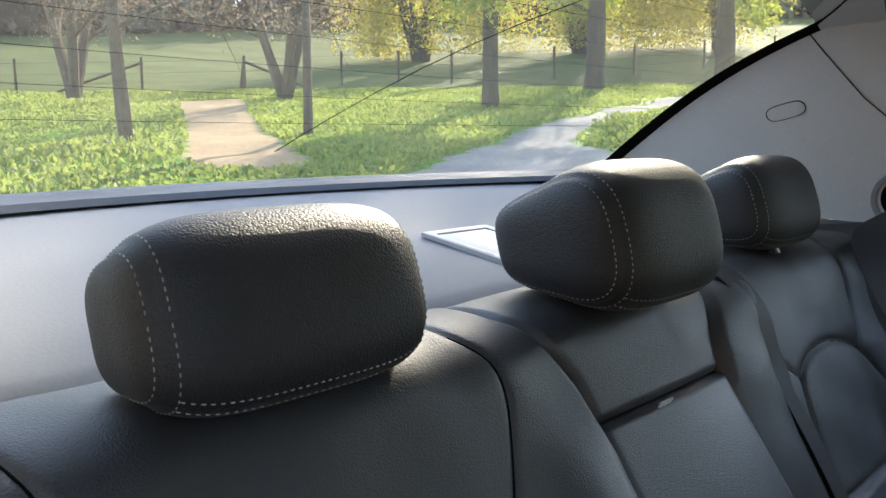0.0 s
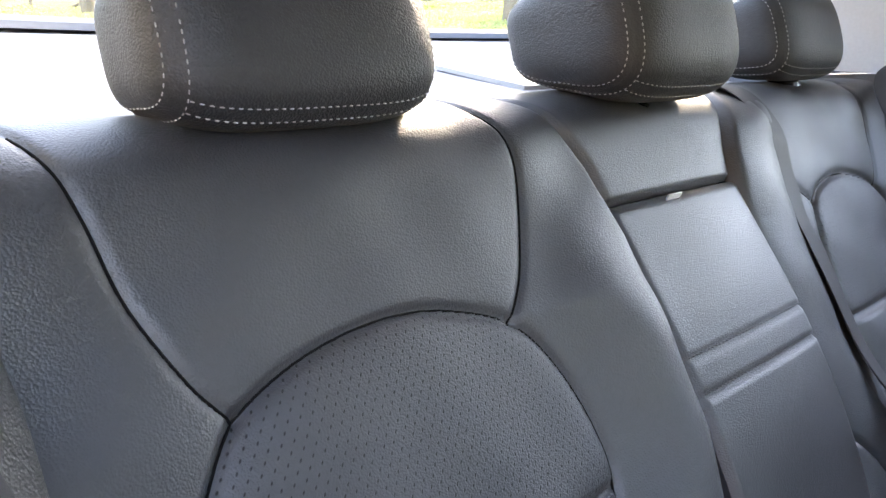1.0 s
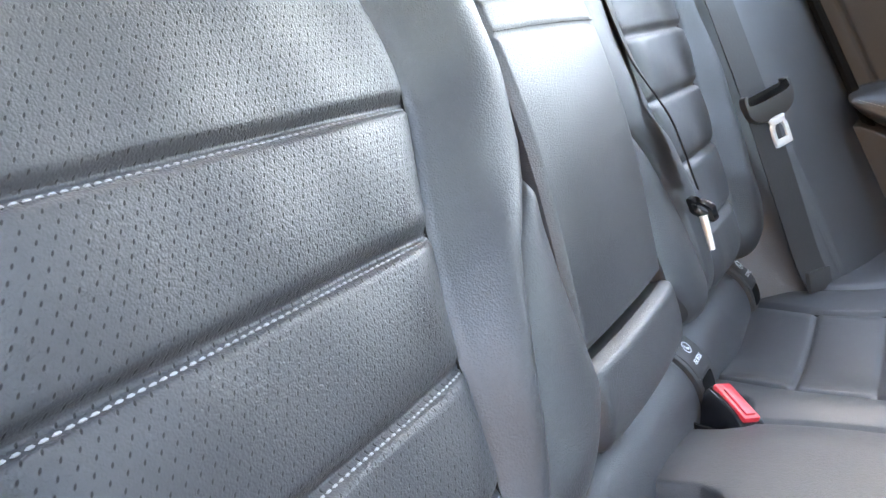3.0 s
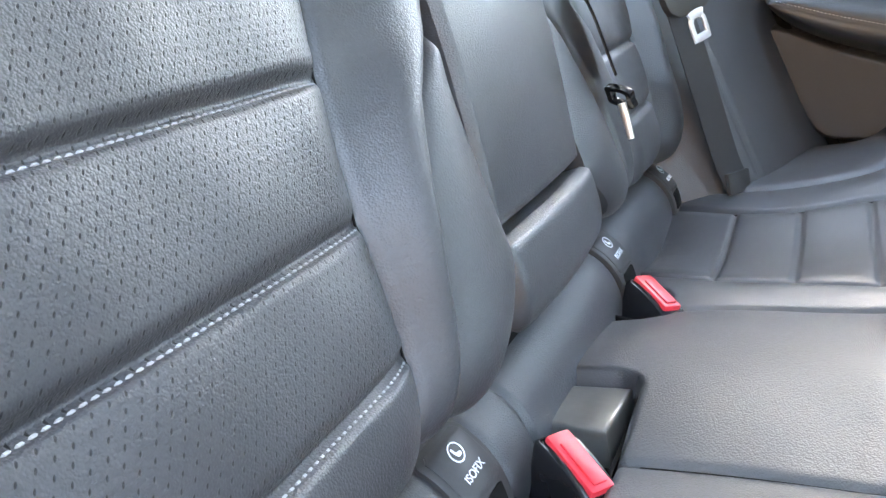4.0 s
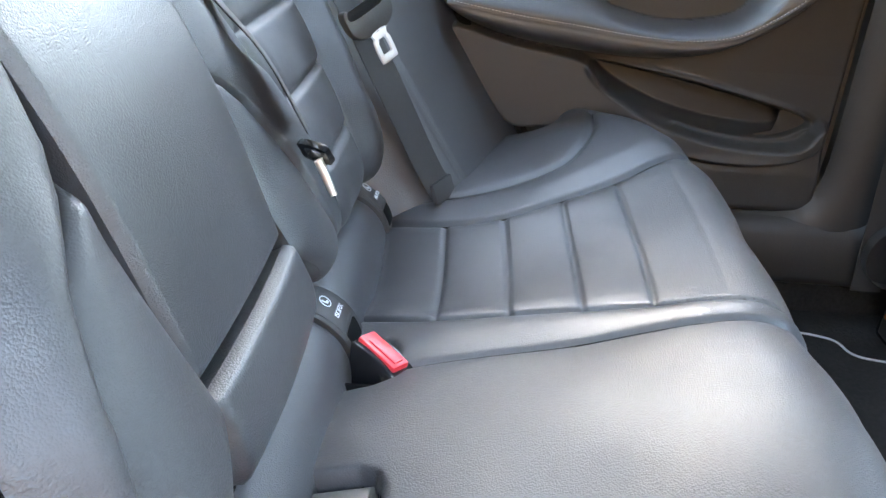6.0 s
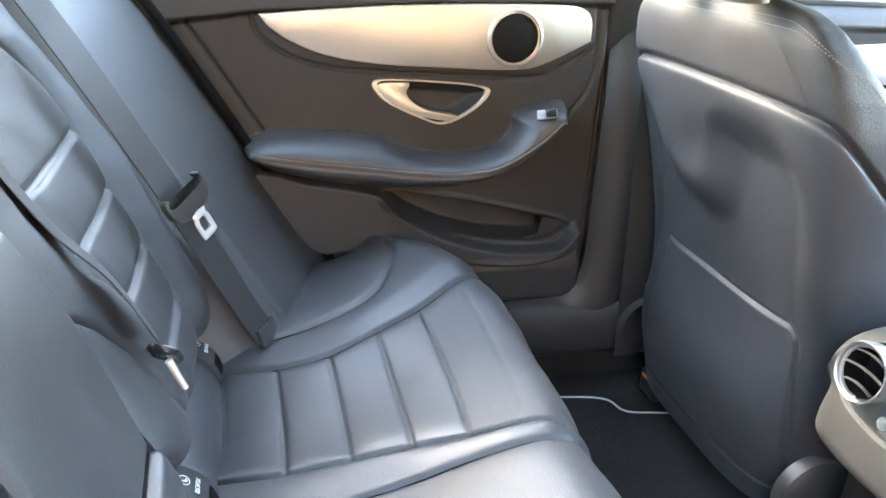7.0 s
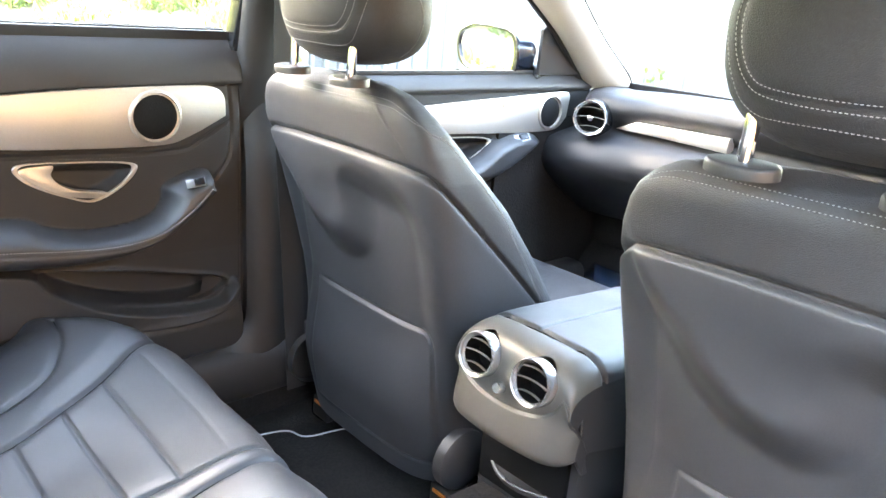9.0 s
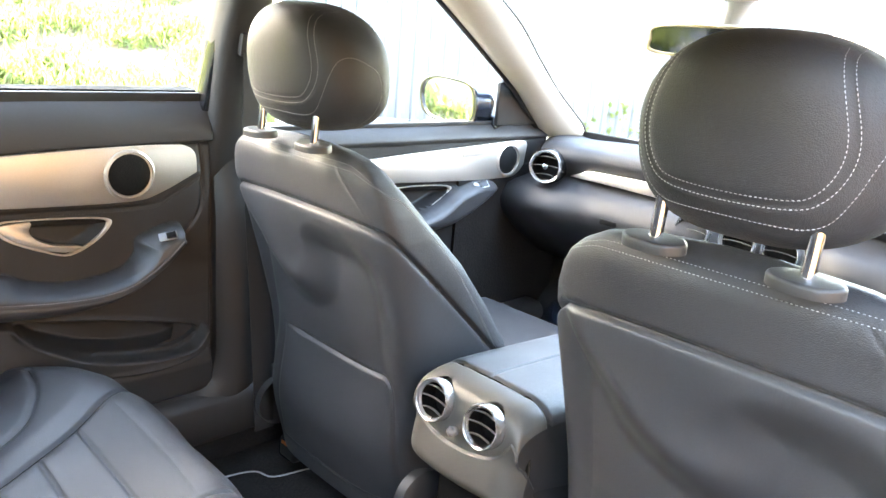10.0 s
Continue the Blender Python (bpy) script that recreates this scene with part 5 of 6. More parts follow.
# ---- floor ----
def floor():
    ob = thing("floor", "dark carpeted car floor with raised tunnel", "car floor", kind="structure")
    X, Y = np.meshgrid(np.linspace(-.74, .74, 90), np.linspace(.02, -1.95, 90))
    z = .215 + .16 * (1 - ease(np.abs(X), .09, .17)) + .22 * ease(-Y, 1.65, 1.95)
    z = z + .004 * np.sin(X * 40) * np.sin(Y * 37)
    P = np.stack([X, Y, z], -1)
    sheet("carpet", P, np.stack([X, Y], -1), CARPET, ob, "", None, True)
    border_wall("floor_pan", P, (0, 0, -.04), CAR_PAINT, ob)
    shell = bmesh.new()
    box((1.5, .02, .5), (0, .05, .22), bm=shell)
    part("rear_bulkhead", shell, CARPET, ob)
    part("front_bulkhead", box((1.56, .02, .75), (0, -1.93, .55)), CARPET, ob)
    for sg in (-1, 1):
        part("kick_panel", box((.02, .55, .65), (sg * .765, -1.72, .50)), CARPET, ob)


floor()


def floor_mat(sign):
    ob = thing("floor_mat", "black carpet floor mat with pale sewn edge", "floor mat", "floor mats")
    edge = spline([(sign * x, y) for x, y in [(.19, -.46), (.20, -.80), (.25, -.92), (.45, -.93), (.53, -.84), (.556, -.745), (.60, -.72), (.62, -.64), (.64, -.46), (.40, -.44)]], 6, True)
    part("mat", outline_solid(edge, .008, .002, pose(0, 0, .222)), CARPET, ob)
    part("edge_binding", tube([(x, y, .2305) for x, y in edge], .0021, 6, True), THREAD, ob, "pale grey sewn binding")


floor_mat(1)
floor_mat(-1)


# ---- front seats ----
REAR_Y = [(.30, -.760), (.60, -.706), (.90, -.660), (.96, -.652), (.985, -.652), (1.0, -.66)]
FRONT_Y = [(.30, -1.10), (.45, -1.10), (.615, -1.05), (.708, -.975), (.80, -.890), (.883, -.795), (.945, -.735), (.985, -.71), (1.0, -.70)]
WIDE = [(.30, .21), (.40, .234), (.60, .241), (.80, .243), (.86, .240), (.90, .232), (.93, .221), (.95, .208), (.967, .190), (.981, .164), (.990, .12), (.996, .03)]


KNEE_HOLLOW = spline([(.27, .87), (.190, .826), (.145, .795), (.105, .755), (.06, .727), (.02, .718), (-.012, .735), (-.026, .78), (-.034, .818), (-.062, .836), (-.11, .838), (-.15, .830),
                      (-.185, .80), (-.205, .74), (-.213, .65), (-.214, .35), (.27, .35)], 6, True)


def seat_section(z, table):
    return np.interp(z, [p[0] for p in table], [p[1] for p in table])


def front_seat(cx, label):
    ob = thing("front_seat_unit", label, "car seat", "front seats")
    levels = np.r_[np.linspace(.30, .93, 270), .93 + .066 * np.sin(np.linspace(0.02, 1, 36) * math.pi / 2)]
    dense = np.linspace(0, 2 * math.pi, 6001)
    px, py = (np.sign(f) * np.abs(f) ** (2 / 4.2) for f in (np.cos(dense), np.sin(dense)))
    arc = np.r_[0, np.cumsum(np.hypot(np.diff(px) * .236, np.diff(py) * .14))]
    angles = np.interp(np.linspace(0, arc[-1], 340), arc, dense)
    A, Z = np.meshgrid(angles, levels)
    c, s = np.cos(A), np.sin(A)
    yr, yf, w = seat_section(Z, REAR_Y), seat_section(Z, FRONT_Y), seat_section(Z, WIDE)
    crest = np.clip((Z - .93) / .066, 0, 1)
    yr, yf = yr - .030 * crest ** 3, yf + .01 * crest ** 3
    yc, d = (yr + yf) / 2, (yr - yf) / 2
    n = 4.2
    x = w * np.sign(c) * np.abs(c) ** (2 / n)
    y = yc + d * np.sign(s) * np.abs(s) ** (2 / n)
    zb = .884 - .94 * (np.sqrt(np.maximum(-.675 - y, 0) ** 2 + .0004) - .02) - .012 * (np.abs(x) / .22) ** 4
    gap = zb - Z
    h = .0015 * ease(gap, -.001, .016) + seam(gap + .003, .0048, .009)
    rear = ease(s, .25, .75)
    hollow = signed(x, Z, KNEE_HOLLOW)
    h = h - rear * (.040 * ease(hollow, -.032, .050) + .012 * np.exp(-((x + .005) / .05) ** 2 - ((Z - .79) / .045) ** 2)) * ease(Z, .42, .62)
    corner = [(-.172 - .026 * math.sin(t), .567 + .026 * math.cos(t)) for t in np.linspace(0, math.pi / 2, 8)]
    panel = signed(x, Z, np.array([(.140, .597)] + corner + [(-.199, .48), (-.202, .345), (.140, .345)]))
    h = h + rear * (.0030 * ease(panel, -.002, .004) + seam(panel + .003, .003, .0040)) * (.35 + .65 * ease(.14 - x, 0, .06))
    dart = line_distance(-x, Z, [(.128, .966), (.154, .940), (.180, .913), (.212, .868)])
    h = h + np.where((s > 0) & (gap < 0), seam(dart, .0022, .0013), 0)
    nx, ny = np.sign(c) * np.abs(c) ** (2 - 2 / n), np.sign(s) * np.abs(s) ** (2 - 2 / n) * (w / d)
    q = np.hypot(nx, ny) + 1e-9
    x, y = x + nx / q * h, y + ny / q * h
    P = np.stack([cx + x, y, Z], -1)
    N = grid_normals(P, False)
    UV = np.stack([A * .2, Z], -1)
    cell = lambda a: (a[:-1, :-1] + a[1:, 1:]) / 2
    gc = cell(gap)
    sheet("back_shell", P, UV, SHELL, ob, "dark grey moulded seat back shell", gc > 0, False, N)
    sheet("leather_cover", P, UV, FRONT_LEATHER, ob, "black leather cover", gc <= 0, False, N)
    def along(G, turns, heights):
        i, j = np.interp(heights, levels, np.arange(len(levels))), np.interp(turns, angles, np.arange(len(angles)))
        i0, j0 = np.minimum(i.astype(int), len(levels) - 2), np.minimum(j.astype(int), len(angles) - 2)
        u, v = (i - i0)[:, None], (j - j0)[:, None]
        return (G[i0, j0] * (1 - v) + G[i0, j0 + 1] * v) * (1 - u) + (G[i0 + 1, j0] * (1 - v) + G[i0 + 1, j0 + 1] * v) * u
    # the double seam runs along the top of the back and down both sides
    edge = [(1.571, .966), (2.0, .966), (2.36, .9645), (2.52, .960), (2.75, .952), (3.10, .934), (3.25, .896), (3.35, .848), (3.365, .79), (3.375, .70), (3.41, .62), (3.42, .50)]
    for lift, swing in ((0, 0), (.0085, .022)):
        down = spline([(a + swing * ease(a, 2.9, 3.2), z + lift * (1 - ease(a, 2.6, 3.2))) for a, z in edge], 12)
        whole = np.vstack([np.stack([math.pi - down[:0:-1, 0], down[:0:-1, 1]], 1), down])
        turns = np.mod(whole[:, 0], 2 * math.pi)
        part("stitching", stitches(along(P, turns, whole[:, 1]), along(N, turns, whole[:, 1]), .0036, .0012, .0010), THREAD, ob, "pale thread")
    part("seat_cushion", box((.50, .54, .15), (cx, -1.20, .445), (5, 0, 0), .055, 5), FRONT_LEATHER, ob)
    part("seat_base", box((.46, .50, .16), (cx, -1.12, .36), (0, 0, 0), .03, 3), PLASTIC, ob)
    for q in (-.21, .21):
        part("seat_rail", box((.045, .56, .04), (cx + q, -1.08, .250), (0, 0, 0), .008), BLACK, ob)
        part("rail_cover", box((.058, .05, .050), (cx + q * .92, -.822, .262), (0, 0, 0), .009, 3), DARK_TRIM, ob, "black plastic rail cover")
        part("warning_tag", box((.034, .003, .007), (cx + q * .92, -.7955, .276), (0, 0, 0), .001), ORANGE, ob, "small orange warning tag")
    part("hinge_cover", turned([(.055, 0), (.055, .02), (.045, .028), (0, .03)], 28, pose(cx - .222, -.80, .37, 0, -90, 0)), PLASTIC, ob)
    part("hinge_cover", turned([(.055, 0), (.055, .02), (.045, .028), (0, .03)], 28, pose(cx + .222, -.80, .37, 0, 90, 0)), PLASTIC, ob)
    return ob


front_seat(.398, "black leather front passenger seat with moulded back")
front_seat(-.385, "black leather driver seat with moulded back")


def front_headrest(cx):
    ob = thing("front_headrest", "rounded black leather headrest with pale stitching on chrome posts", "headrest", "front headrests")
    a, b, c, n = .133, .084, .101, 2.9
    at = Vector((cx, -.682, 1.112))
    E, O = np.meshgrid(np.linspace(-math.pi / 2, math.pi / 2, 70), np.linspace(-math.pi, math.pi, 120), indexing="ij")
    pw = lambda v: np.sign(v) * np.abs(v) ** (2 / n)
    x, y, z = a * pw(np.cos(E)) * pw(np.cos(O)), b * pw(np.cos(E)) * pw(np.sin(O)), c * pw(np.sin(E))

    def shape(x, y, z):
        k = 1 - .25 * np.maximum(z / c, 0) ** 1.7 - .05 * np.maximum(-z / c, 0) ** 2
        return np.stack([at.x + x * k, at.y + y + .012 * z / c - .018 * (x / a) ** 2, at.z + z], -1)

    def rear(px, pz):
        return b * np.maximum(1 - np.abs(px / a) ** n - np.abs(pz / c) ** n, 0) ** (1 / n)
    P = shape(x, y, z)
    half_loop = [(.088, .094), (.094, .05), (.0975, .014), (.094, -.014), (.081, -.037), (.060, -.0475)]
    loop = spline([(-p, q) for p, q in half_loop] + [(0, -.0505)] + half_loop[::-1], 8)
    dist = line_distance(x, z, loop)
    cut = np.where(y > 0, seam(dist, .0045, .003), 0)
    y = y + cut
    P = shape(x, y, z)
    N = grid_normals(P, True)
    cell = lambda v: (v[:-1, :-1] + v[1:, 1:]) / 2
    core = inside(cell(x), cell(z), np.vstack([loop, [(.088, .2), (-.088, .2)]])) & (cell(y) > 0)
    UV = np.stack([O * .08, E * .08], -1)
    sheet("back_panel", P, UV, FRONT_LEATHER, ob, "", core, True, N)
    sheet("pad", P, UV, FRONT_LEATHER, ob, "", ~core, True, N)
    for off in (-.0042, .0042):
        g = np.gradient(loop, axis=0)
        nr = np.stack([-g[:, 1], g[:, 0]], 1) / np.linalg.norm(g, axis=1, keepdims=True)
        l2 = loop + nr * off
        l2 = l2[np.abs(l2[:, 1]) < .090]
        pts = shape(l2[:, 0], rear(l2[:, 0], l2[:, 1]) + .0004, l2[:, 1])
        part("stitching", stitches(pts, np.tile((0, 1, .1), (len(pts), 1)), .0034, .0011, .0010), THREAD, ob, "pale thread")
    # one seam runs under the back panel and up round an arch on each side
    hem = spline([(90, -.070), (72, -.0705), (60, -.069), (51, -.060), (45, -.036), (37, -.004), (28, .016), (16, .023), (4, .018), (-5, .0), (-9, -.028), (-8, -.055), (-4, -.086)], 8)
    lat = np.arcsin(np.sign(hem[:, 1]) * (np.abs(hem[:, 1]) / c) ** (n / 2))
    lon = np.radians(hem[:, 0])
    for sg in (-1, 1):
        out = np.stack([sg * pw(np.cos(lat)) * pw(np.cos(lon)), pw(np.cos(lat)) * pw(np.sin(lon)), hem[:, 1] / c], 1)
        pts = shape(a * out[:, 0] * 1.005, b * out[:, 1] * 1.005, hem[:, 1])
        part("stitching", stitches(pts, np.stack([np.sign(out[:, 0]) * out[:, 0] ** 2 * sg * np.sign(sg * out[:, 0]), out[:, 1] ** 3, 0 * lat], 1) + 1e-6, .0034, .0011, .0010), THREAD, ob, "pale thread")
        px = cx + sg * .0775
        part("post", rod((px, -.637, .985), (px, -.643, 1.06), .0072, .0072, 16), CHROME, ob, "chrome post")
        o = spline([(-.030, 0), (-.020, .016), (0, .020), (.020, .016), (.030, 0), (.020, -.016), (0, -.020), (-.020, -.016)], 5, True)
        part("post_guide", outline_solid(o * 1.2, .012, .004, pose(px, -.637, .988, -3, 0, 0), 3), PLASTIC, ob, "black plastic post guide")
    return ob


front_headrest(.383)
front_headrest(-.383)


# ---- centre console ----
def air_vent(parent, m, r, slats=3, deep=.030):
    part("vent_ring", turned([(r * 1.04, -.012), (r * 1.06, .004), (r * 1.0, .009), (r * .93, .0075), (r * .91, .004), (r * .88, .004), (r * .84, .001)], 48, m), RING, parent, "satin chrome vent ring")
    part("vent_throat", turned([(r * .85, .002), (r * .84, -deep), (0, -deep)], 32, m), BLACK, parent, "black vent throat")
    for k in range(slats):
        h = r * .82 * (-1 + 2 * (k + .5) / slats)
        half = math.sqrt(max((r * .82) ** 2 - h * h, 0))
        bm = bmesh.new()
        rows = []
        for t in np.linspace(-1, 1, 9):
            bow = .0035 * (1 - t * t)
            rows.append([bm.verts.new(m @ Vector((half * t, h + bow + dy, dz))) for dy, dz in ((-.0006, .004), (.0006, .004), (.0014, .0005), (.0004, .0005))])
        for a, b in zip(rows, rows[1:]):
            for i in range(4):
                bm.faces.new((a[i], a[(i + 1) % 4], b[(i + 1) % 4], b[i]))
        bmesh.ops.recalc_face_normals(bm, faces=bm.faces)
        part("slat", bm, SATIN, parent)


def console():
    """The rear end of the console: two crowned lids, a rounded face with a bulging lower half, dark sides."""
    ob = thing("centre_console", "dark grey centre console with two round air vents and armrest", "centre console")
    mid = .015
    X, V = np.meshgrid(np.linspace(-.113, .113, 130), np.linspace(0, 1, 300))
    prof = spline([(-1.15, .650), (-.95, .664), (-.84, .671), (-.790, .672), (-.758, .669), (-.735, .658), (-.724, .632), (-.714, .590), (-.706, .548), (-.708, .526), (-.728, .512), (-.78, .508)], 10)
    run = np.r_[0, np.cumsum(np.linalg.norm(np.diff(prof, axis=0), axis=1))]
    V = np.interp(V, [0, .3, 1], [0, .62, 1])
    y, z = np.interp(V * run[-1], run, prof[:, 0]), np.interp(V * run[-1], run, prof[:, 1])
    face = ease(V, .68, .80)
    side = np.clip((np.abs(X) - .076) / .037, 0, 1)
    drop = .03 * (1 - np.sqrt(np.maximum(1 - side ** 2, 0)))
    crown = .010 * (X / .11) ** 2
    y = y - drop * face - .014 * (X / .113) ** 2 * face
    z = z - drop * (1 - ease(V, .7, .9)) - crown * (1 - face)
    x = X * (1 - .13 * ease(V, .86, 1.0)) + mid
    P = np.stack([x, y, z], -1)
    N = grid_normals(P, False)
    N = N * np.sign((N * np.array((0, 1, 1))).sum(-1, keepdims=True))
    # the lids end in a dark joint across the top; a bowed joint parts the vents from the lower half
    edge = y + .786 + .010 * (X / .11) ** 2
    low = spline([(-.113, .655), (-.098, .618), (-.080, .594), (-.05, .583), (0, .579), (.05, .583), (.080, .594), (.098, .618), (.113, .655)], 6)
    under = np.interp(X, low[:, 0], low[:, 1]) - z
    h = seam(edge, .0030, .007) + np.where(edge < 0, .0015 + seam(X - .003, .0022, .006), 0)
    h = h + np.where(V > .70, .0030 * ease(under, -.001, .004) + seam(under, .0020, .0016), 0)
    P = P + N * h[..., None]
    cell = lambda v: (v[:-1, :-1] + v[1:, 1:]) / 2
    C, lids = cell(P), cell(edge) < 0
    solid = ~lids
    for vx in (.066, -.038):
        solid &= (np.hypot(C[..., 0] - vx, C[..., 2] - .632) > .0305) | (C[..., 1] < -.77)
    UV = np.stack([X, V], -1)
    N = grid_normals(P, False)
    sheet("body", P, UV, CONSOLE_FACE, ob, "grey-brown painted console end", solid, False, N)
    for half in (cell(X) > .003, cell(X) <= .003):
        sheet("armrest_lid", P, UV, SMOOTH_LEATHER, ob, "padded leather armrest lid", lids & half, False, N)
    border_wall("body_side", P, (0, -.02, -.03), PLASTIC, ob)
    rows = np.argmin(np.abs(edge), axis=0)
    part("lid_joint", tube([P[k, j] for j, k in enumerate(rows)][::4], .0019, 6), BLACK, ob, "dark joint behind the lids")
    j = int(np.argmin(np.abs(X[0] - .003)))
    part("lid_joint", tube(P[:rows[j]:8, j], .0016, 6), BLACK, ob, "dark joint between the lids")
    part("body_core", box((.206, .40, .12), (mid, -.985, .57), (0, 0, 0), .01), PLASTIC, ob)
    part("foot", box((.20, .60, .32), (mid - .005, -1.08, .36), (0, 0, 0), .02), PLASTIC, ob)
    for sg in (-1, 1):
        flank = np.array([(-.748, .636), (-.758, .610), (-.764, .575), (-.768, .530), (-1.13, .44), (-1.13, .636)])
        part("side_panel", outline_solid(flank, .010, .003, Matrix.Translation((mid + sg * .106 - .005, 0, 0)) @ Matrix(((0, 0, 1, 0), (1, 0, 0, 0), (0, 1, 0, 0), (0, 0, 0, 1)))), PLASTIC, ob, "dark plastic console side")
        part("side_edge", tube([(mid + sg * .109, p + .001, q) for p, q in flank[:4]], .0014, 6), SATIN, ob)
    lip = [(p, -.752 - 6.0 * (p - .010) ** 2) for p in np.linspace(-.074, .094, 15)]
    part("stowage_tray", outline_solid(np.array(lip + [(.094, -.86), (-.074, -.86)]), .008, .002, pose(0, 0, .420)), PLASTIC, ob)
    part("tray_edge", tube([(p, q + .001, .429) for p, q in lip], .0022, 8), RING, ob, "pale metal tray edge")
    # Black slab paints the shade of the opening above the tray.
    part("recess_shade", box((.17, .01, .12), (mid - .005, -.777, .45), (0, 0, 0), .003), BLACK, ob)
    for vx in (.066, -.038):
        air_vent(ob, pose(vx, -.7145, .632, -90 + 12, 0, 0) @ pose(0, 0, 0, 0, 0, 180), .0325)
    part("knob", turned([(.0085, -.004), (.0085, .005), (.007, .008), (0, .009)], 24, pose(.0145, -.708, .603, -80, 0, 0)), RING, ob, "chrome round knob")
    return ob


console()


# ---- dashboard ----
def dashboard():
    ob = thing("dashboard", "dark dashboard with round vents and pale metal strip", "dashboard")
    X, V = np.meshgrid(np.linspace(-.755, .755, 150), np.linspace(0, 1, 90))
    prof = spline([(-1.98, .915), (-1.85, .930), (-1.75, .930), (-1.70, .915), (-1.685, .885), (-1.70, .855), (-1.715, .835), (-1.690, .815), (-1.655, .790), (-1.637, .745), (-1.660, .70), (-1.74, .635), (-1.85, .56)], 8)
    run = np.linspace(0, 1, len(prof))
    y, z = np.interp(V, run, prof[:, 0]), np.interp(V, run, prof[:, 1])
    y = y + .03 * ease(np.abs(X), .45, .60) - .14 * ease(np.abs(X), .64, .755) * (1 - .85 * ease(V, .50, .66)) - .05 * (1 - ease(np.abs(X), 0, .22)) * ease(V, .4, .7)
    z = z - .02 * (np.abs(X) / .75) ** 3
    P = np.stack([X, y, z], -1)
    sheet("body", P, np.stack([X, V], -1), DASH, ob, "", None, False)
    border_wall("body_core", P, (0, -.12, -.02), PLASTIC, ob)
    strip_pts = np.array([(.56, .828), (.50, .853), (.40, .856), (.24, .858), (.24, .822), (.40, .826)])
    bm = outline_solid(strip_pts * np.array((-1, 1)), .03, .003, Matrix(((-1, 0, 0, 0), (0, 0, 1, -1.712), (0, 1, 0, 0), (0, 0, 0, 1))))
    part("metal_strip", bm, ALU, ob, "pale metal trim strip")
    for at, r in (((.597, -1.618, .852), .044),):
        m = pose(*at, -86, 0, 22) @ pose(0, 0, 0, 0, 0, 180)
        part("vent_pod", turned([(r * 1.12, -.09), (r * 1.14, -.02), (r * 1.06, .002), (r, .0)], 40, m), GLOSS_BLACK, ob, "black vent pod")
        air_vent(ob, m, r)
        part("vent_knob", turned([(.008, -.002), (.008, .004), (0, .006)], 16, m), CHROME, ob)
    for vx in (.158, .043, -.059):
        m = pose(vx, -1.655, .770, -90, 0, 0) @ pose(0, 0, 0, 0, 0, 180)
        air_vent(ob, m, .043, 3, .012)
    part("centre_stack", box((.30, .10, .22), (.03, -1.72, .64), (-20, 0, 0), .02, 3), GLOSS_BLACK, ob)
    part("glovebox_latch", box((.05, .012, .014), (.385, -1.638, .738), (0, 0, 0), .004), BLACK, ob)
    return ob


dashboard()


def inside_mirror():
    ob = thing("rear_view_mirror", "pale framed rear view mirror hanging at the windscreen", "mirror")
    m = pose(.085, -1.40, 1.212, 90, 0, 4) @ pose(0, 0, 0, 0, 0, -3)
    o = spline([(-.125, -.026), (-.131, .0), (-.118, .028), (0, .034), (.118, .028), (.131, 0), (.125, -.026), (0, -.032)], 6, True)
    m = Matrix.Translation((.085, -1.40, 1.208)) @ Euler((radians(98), 0, radians(180 - 10))).to_matrix().to_4x4()
    part("housing", outline_solid(o, .022, .006, m @ pose(0, 0, -.022)), PALE_PLASTIC, ob, "pale plastic housing")
    part("rim", ring_solid(o * 1.01, o * np.array((.94, .82)), .004, m), GOLD, ob, "tan mirror rim")
    part("mirror_glass", outline_solid(o * np.array((.95, .84)), .0015, 0, m), DARKENED_MIRROR, ob, "mirror glass darkened for a dark reflection")
    part("stem", rod((.05, -1.43, 1.22), (.02, -1.42, 1.31), .018, .03), PALE_PLASTIC, ob)
    return ob


# Mirror colour darkened in place of the dark interior it should reflect.
DARKENED_MIRROR = material("darkened_mirror_glass", (0.045, 0.05, 0.06), 0.04, metal=1.0, vary=0.02)
GOLD = material("tan_rim", (0.45, 0.36, 0.22), 0.4, vary=0.05)
inside_mirror()


def roof_console():
    ob = thing("overhead_console", "pale grey overhead console with reading lamps", "overhead console")
    part("body", box((.24, .22, .04), (.02, -1.32, 1.318), (-14, 0, 0), .016, 3), HEADLINER, ob)
    for k in (-.07, .07):
        part("lamp_lens", box((.05, .03, .006), (.02 + k, -1.30, 1.298), (-14, 0, 0), .002), GOLD, ob)
    return ob


roof_console()


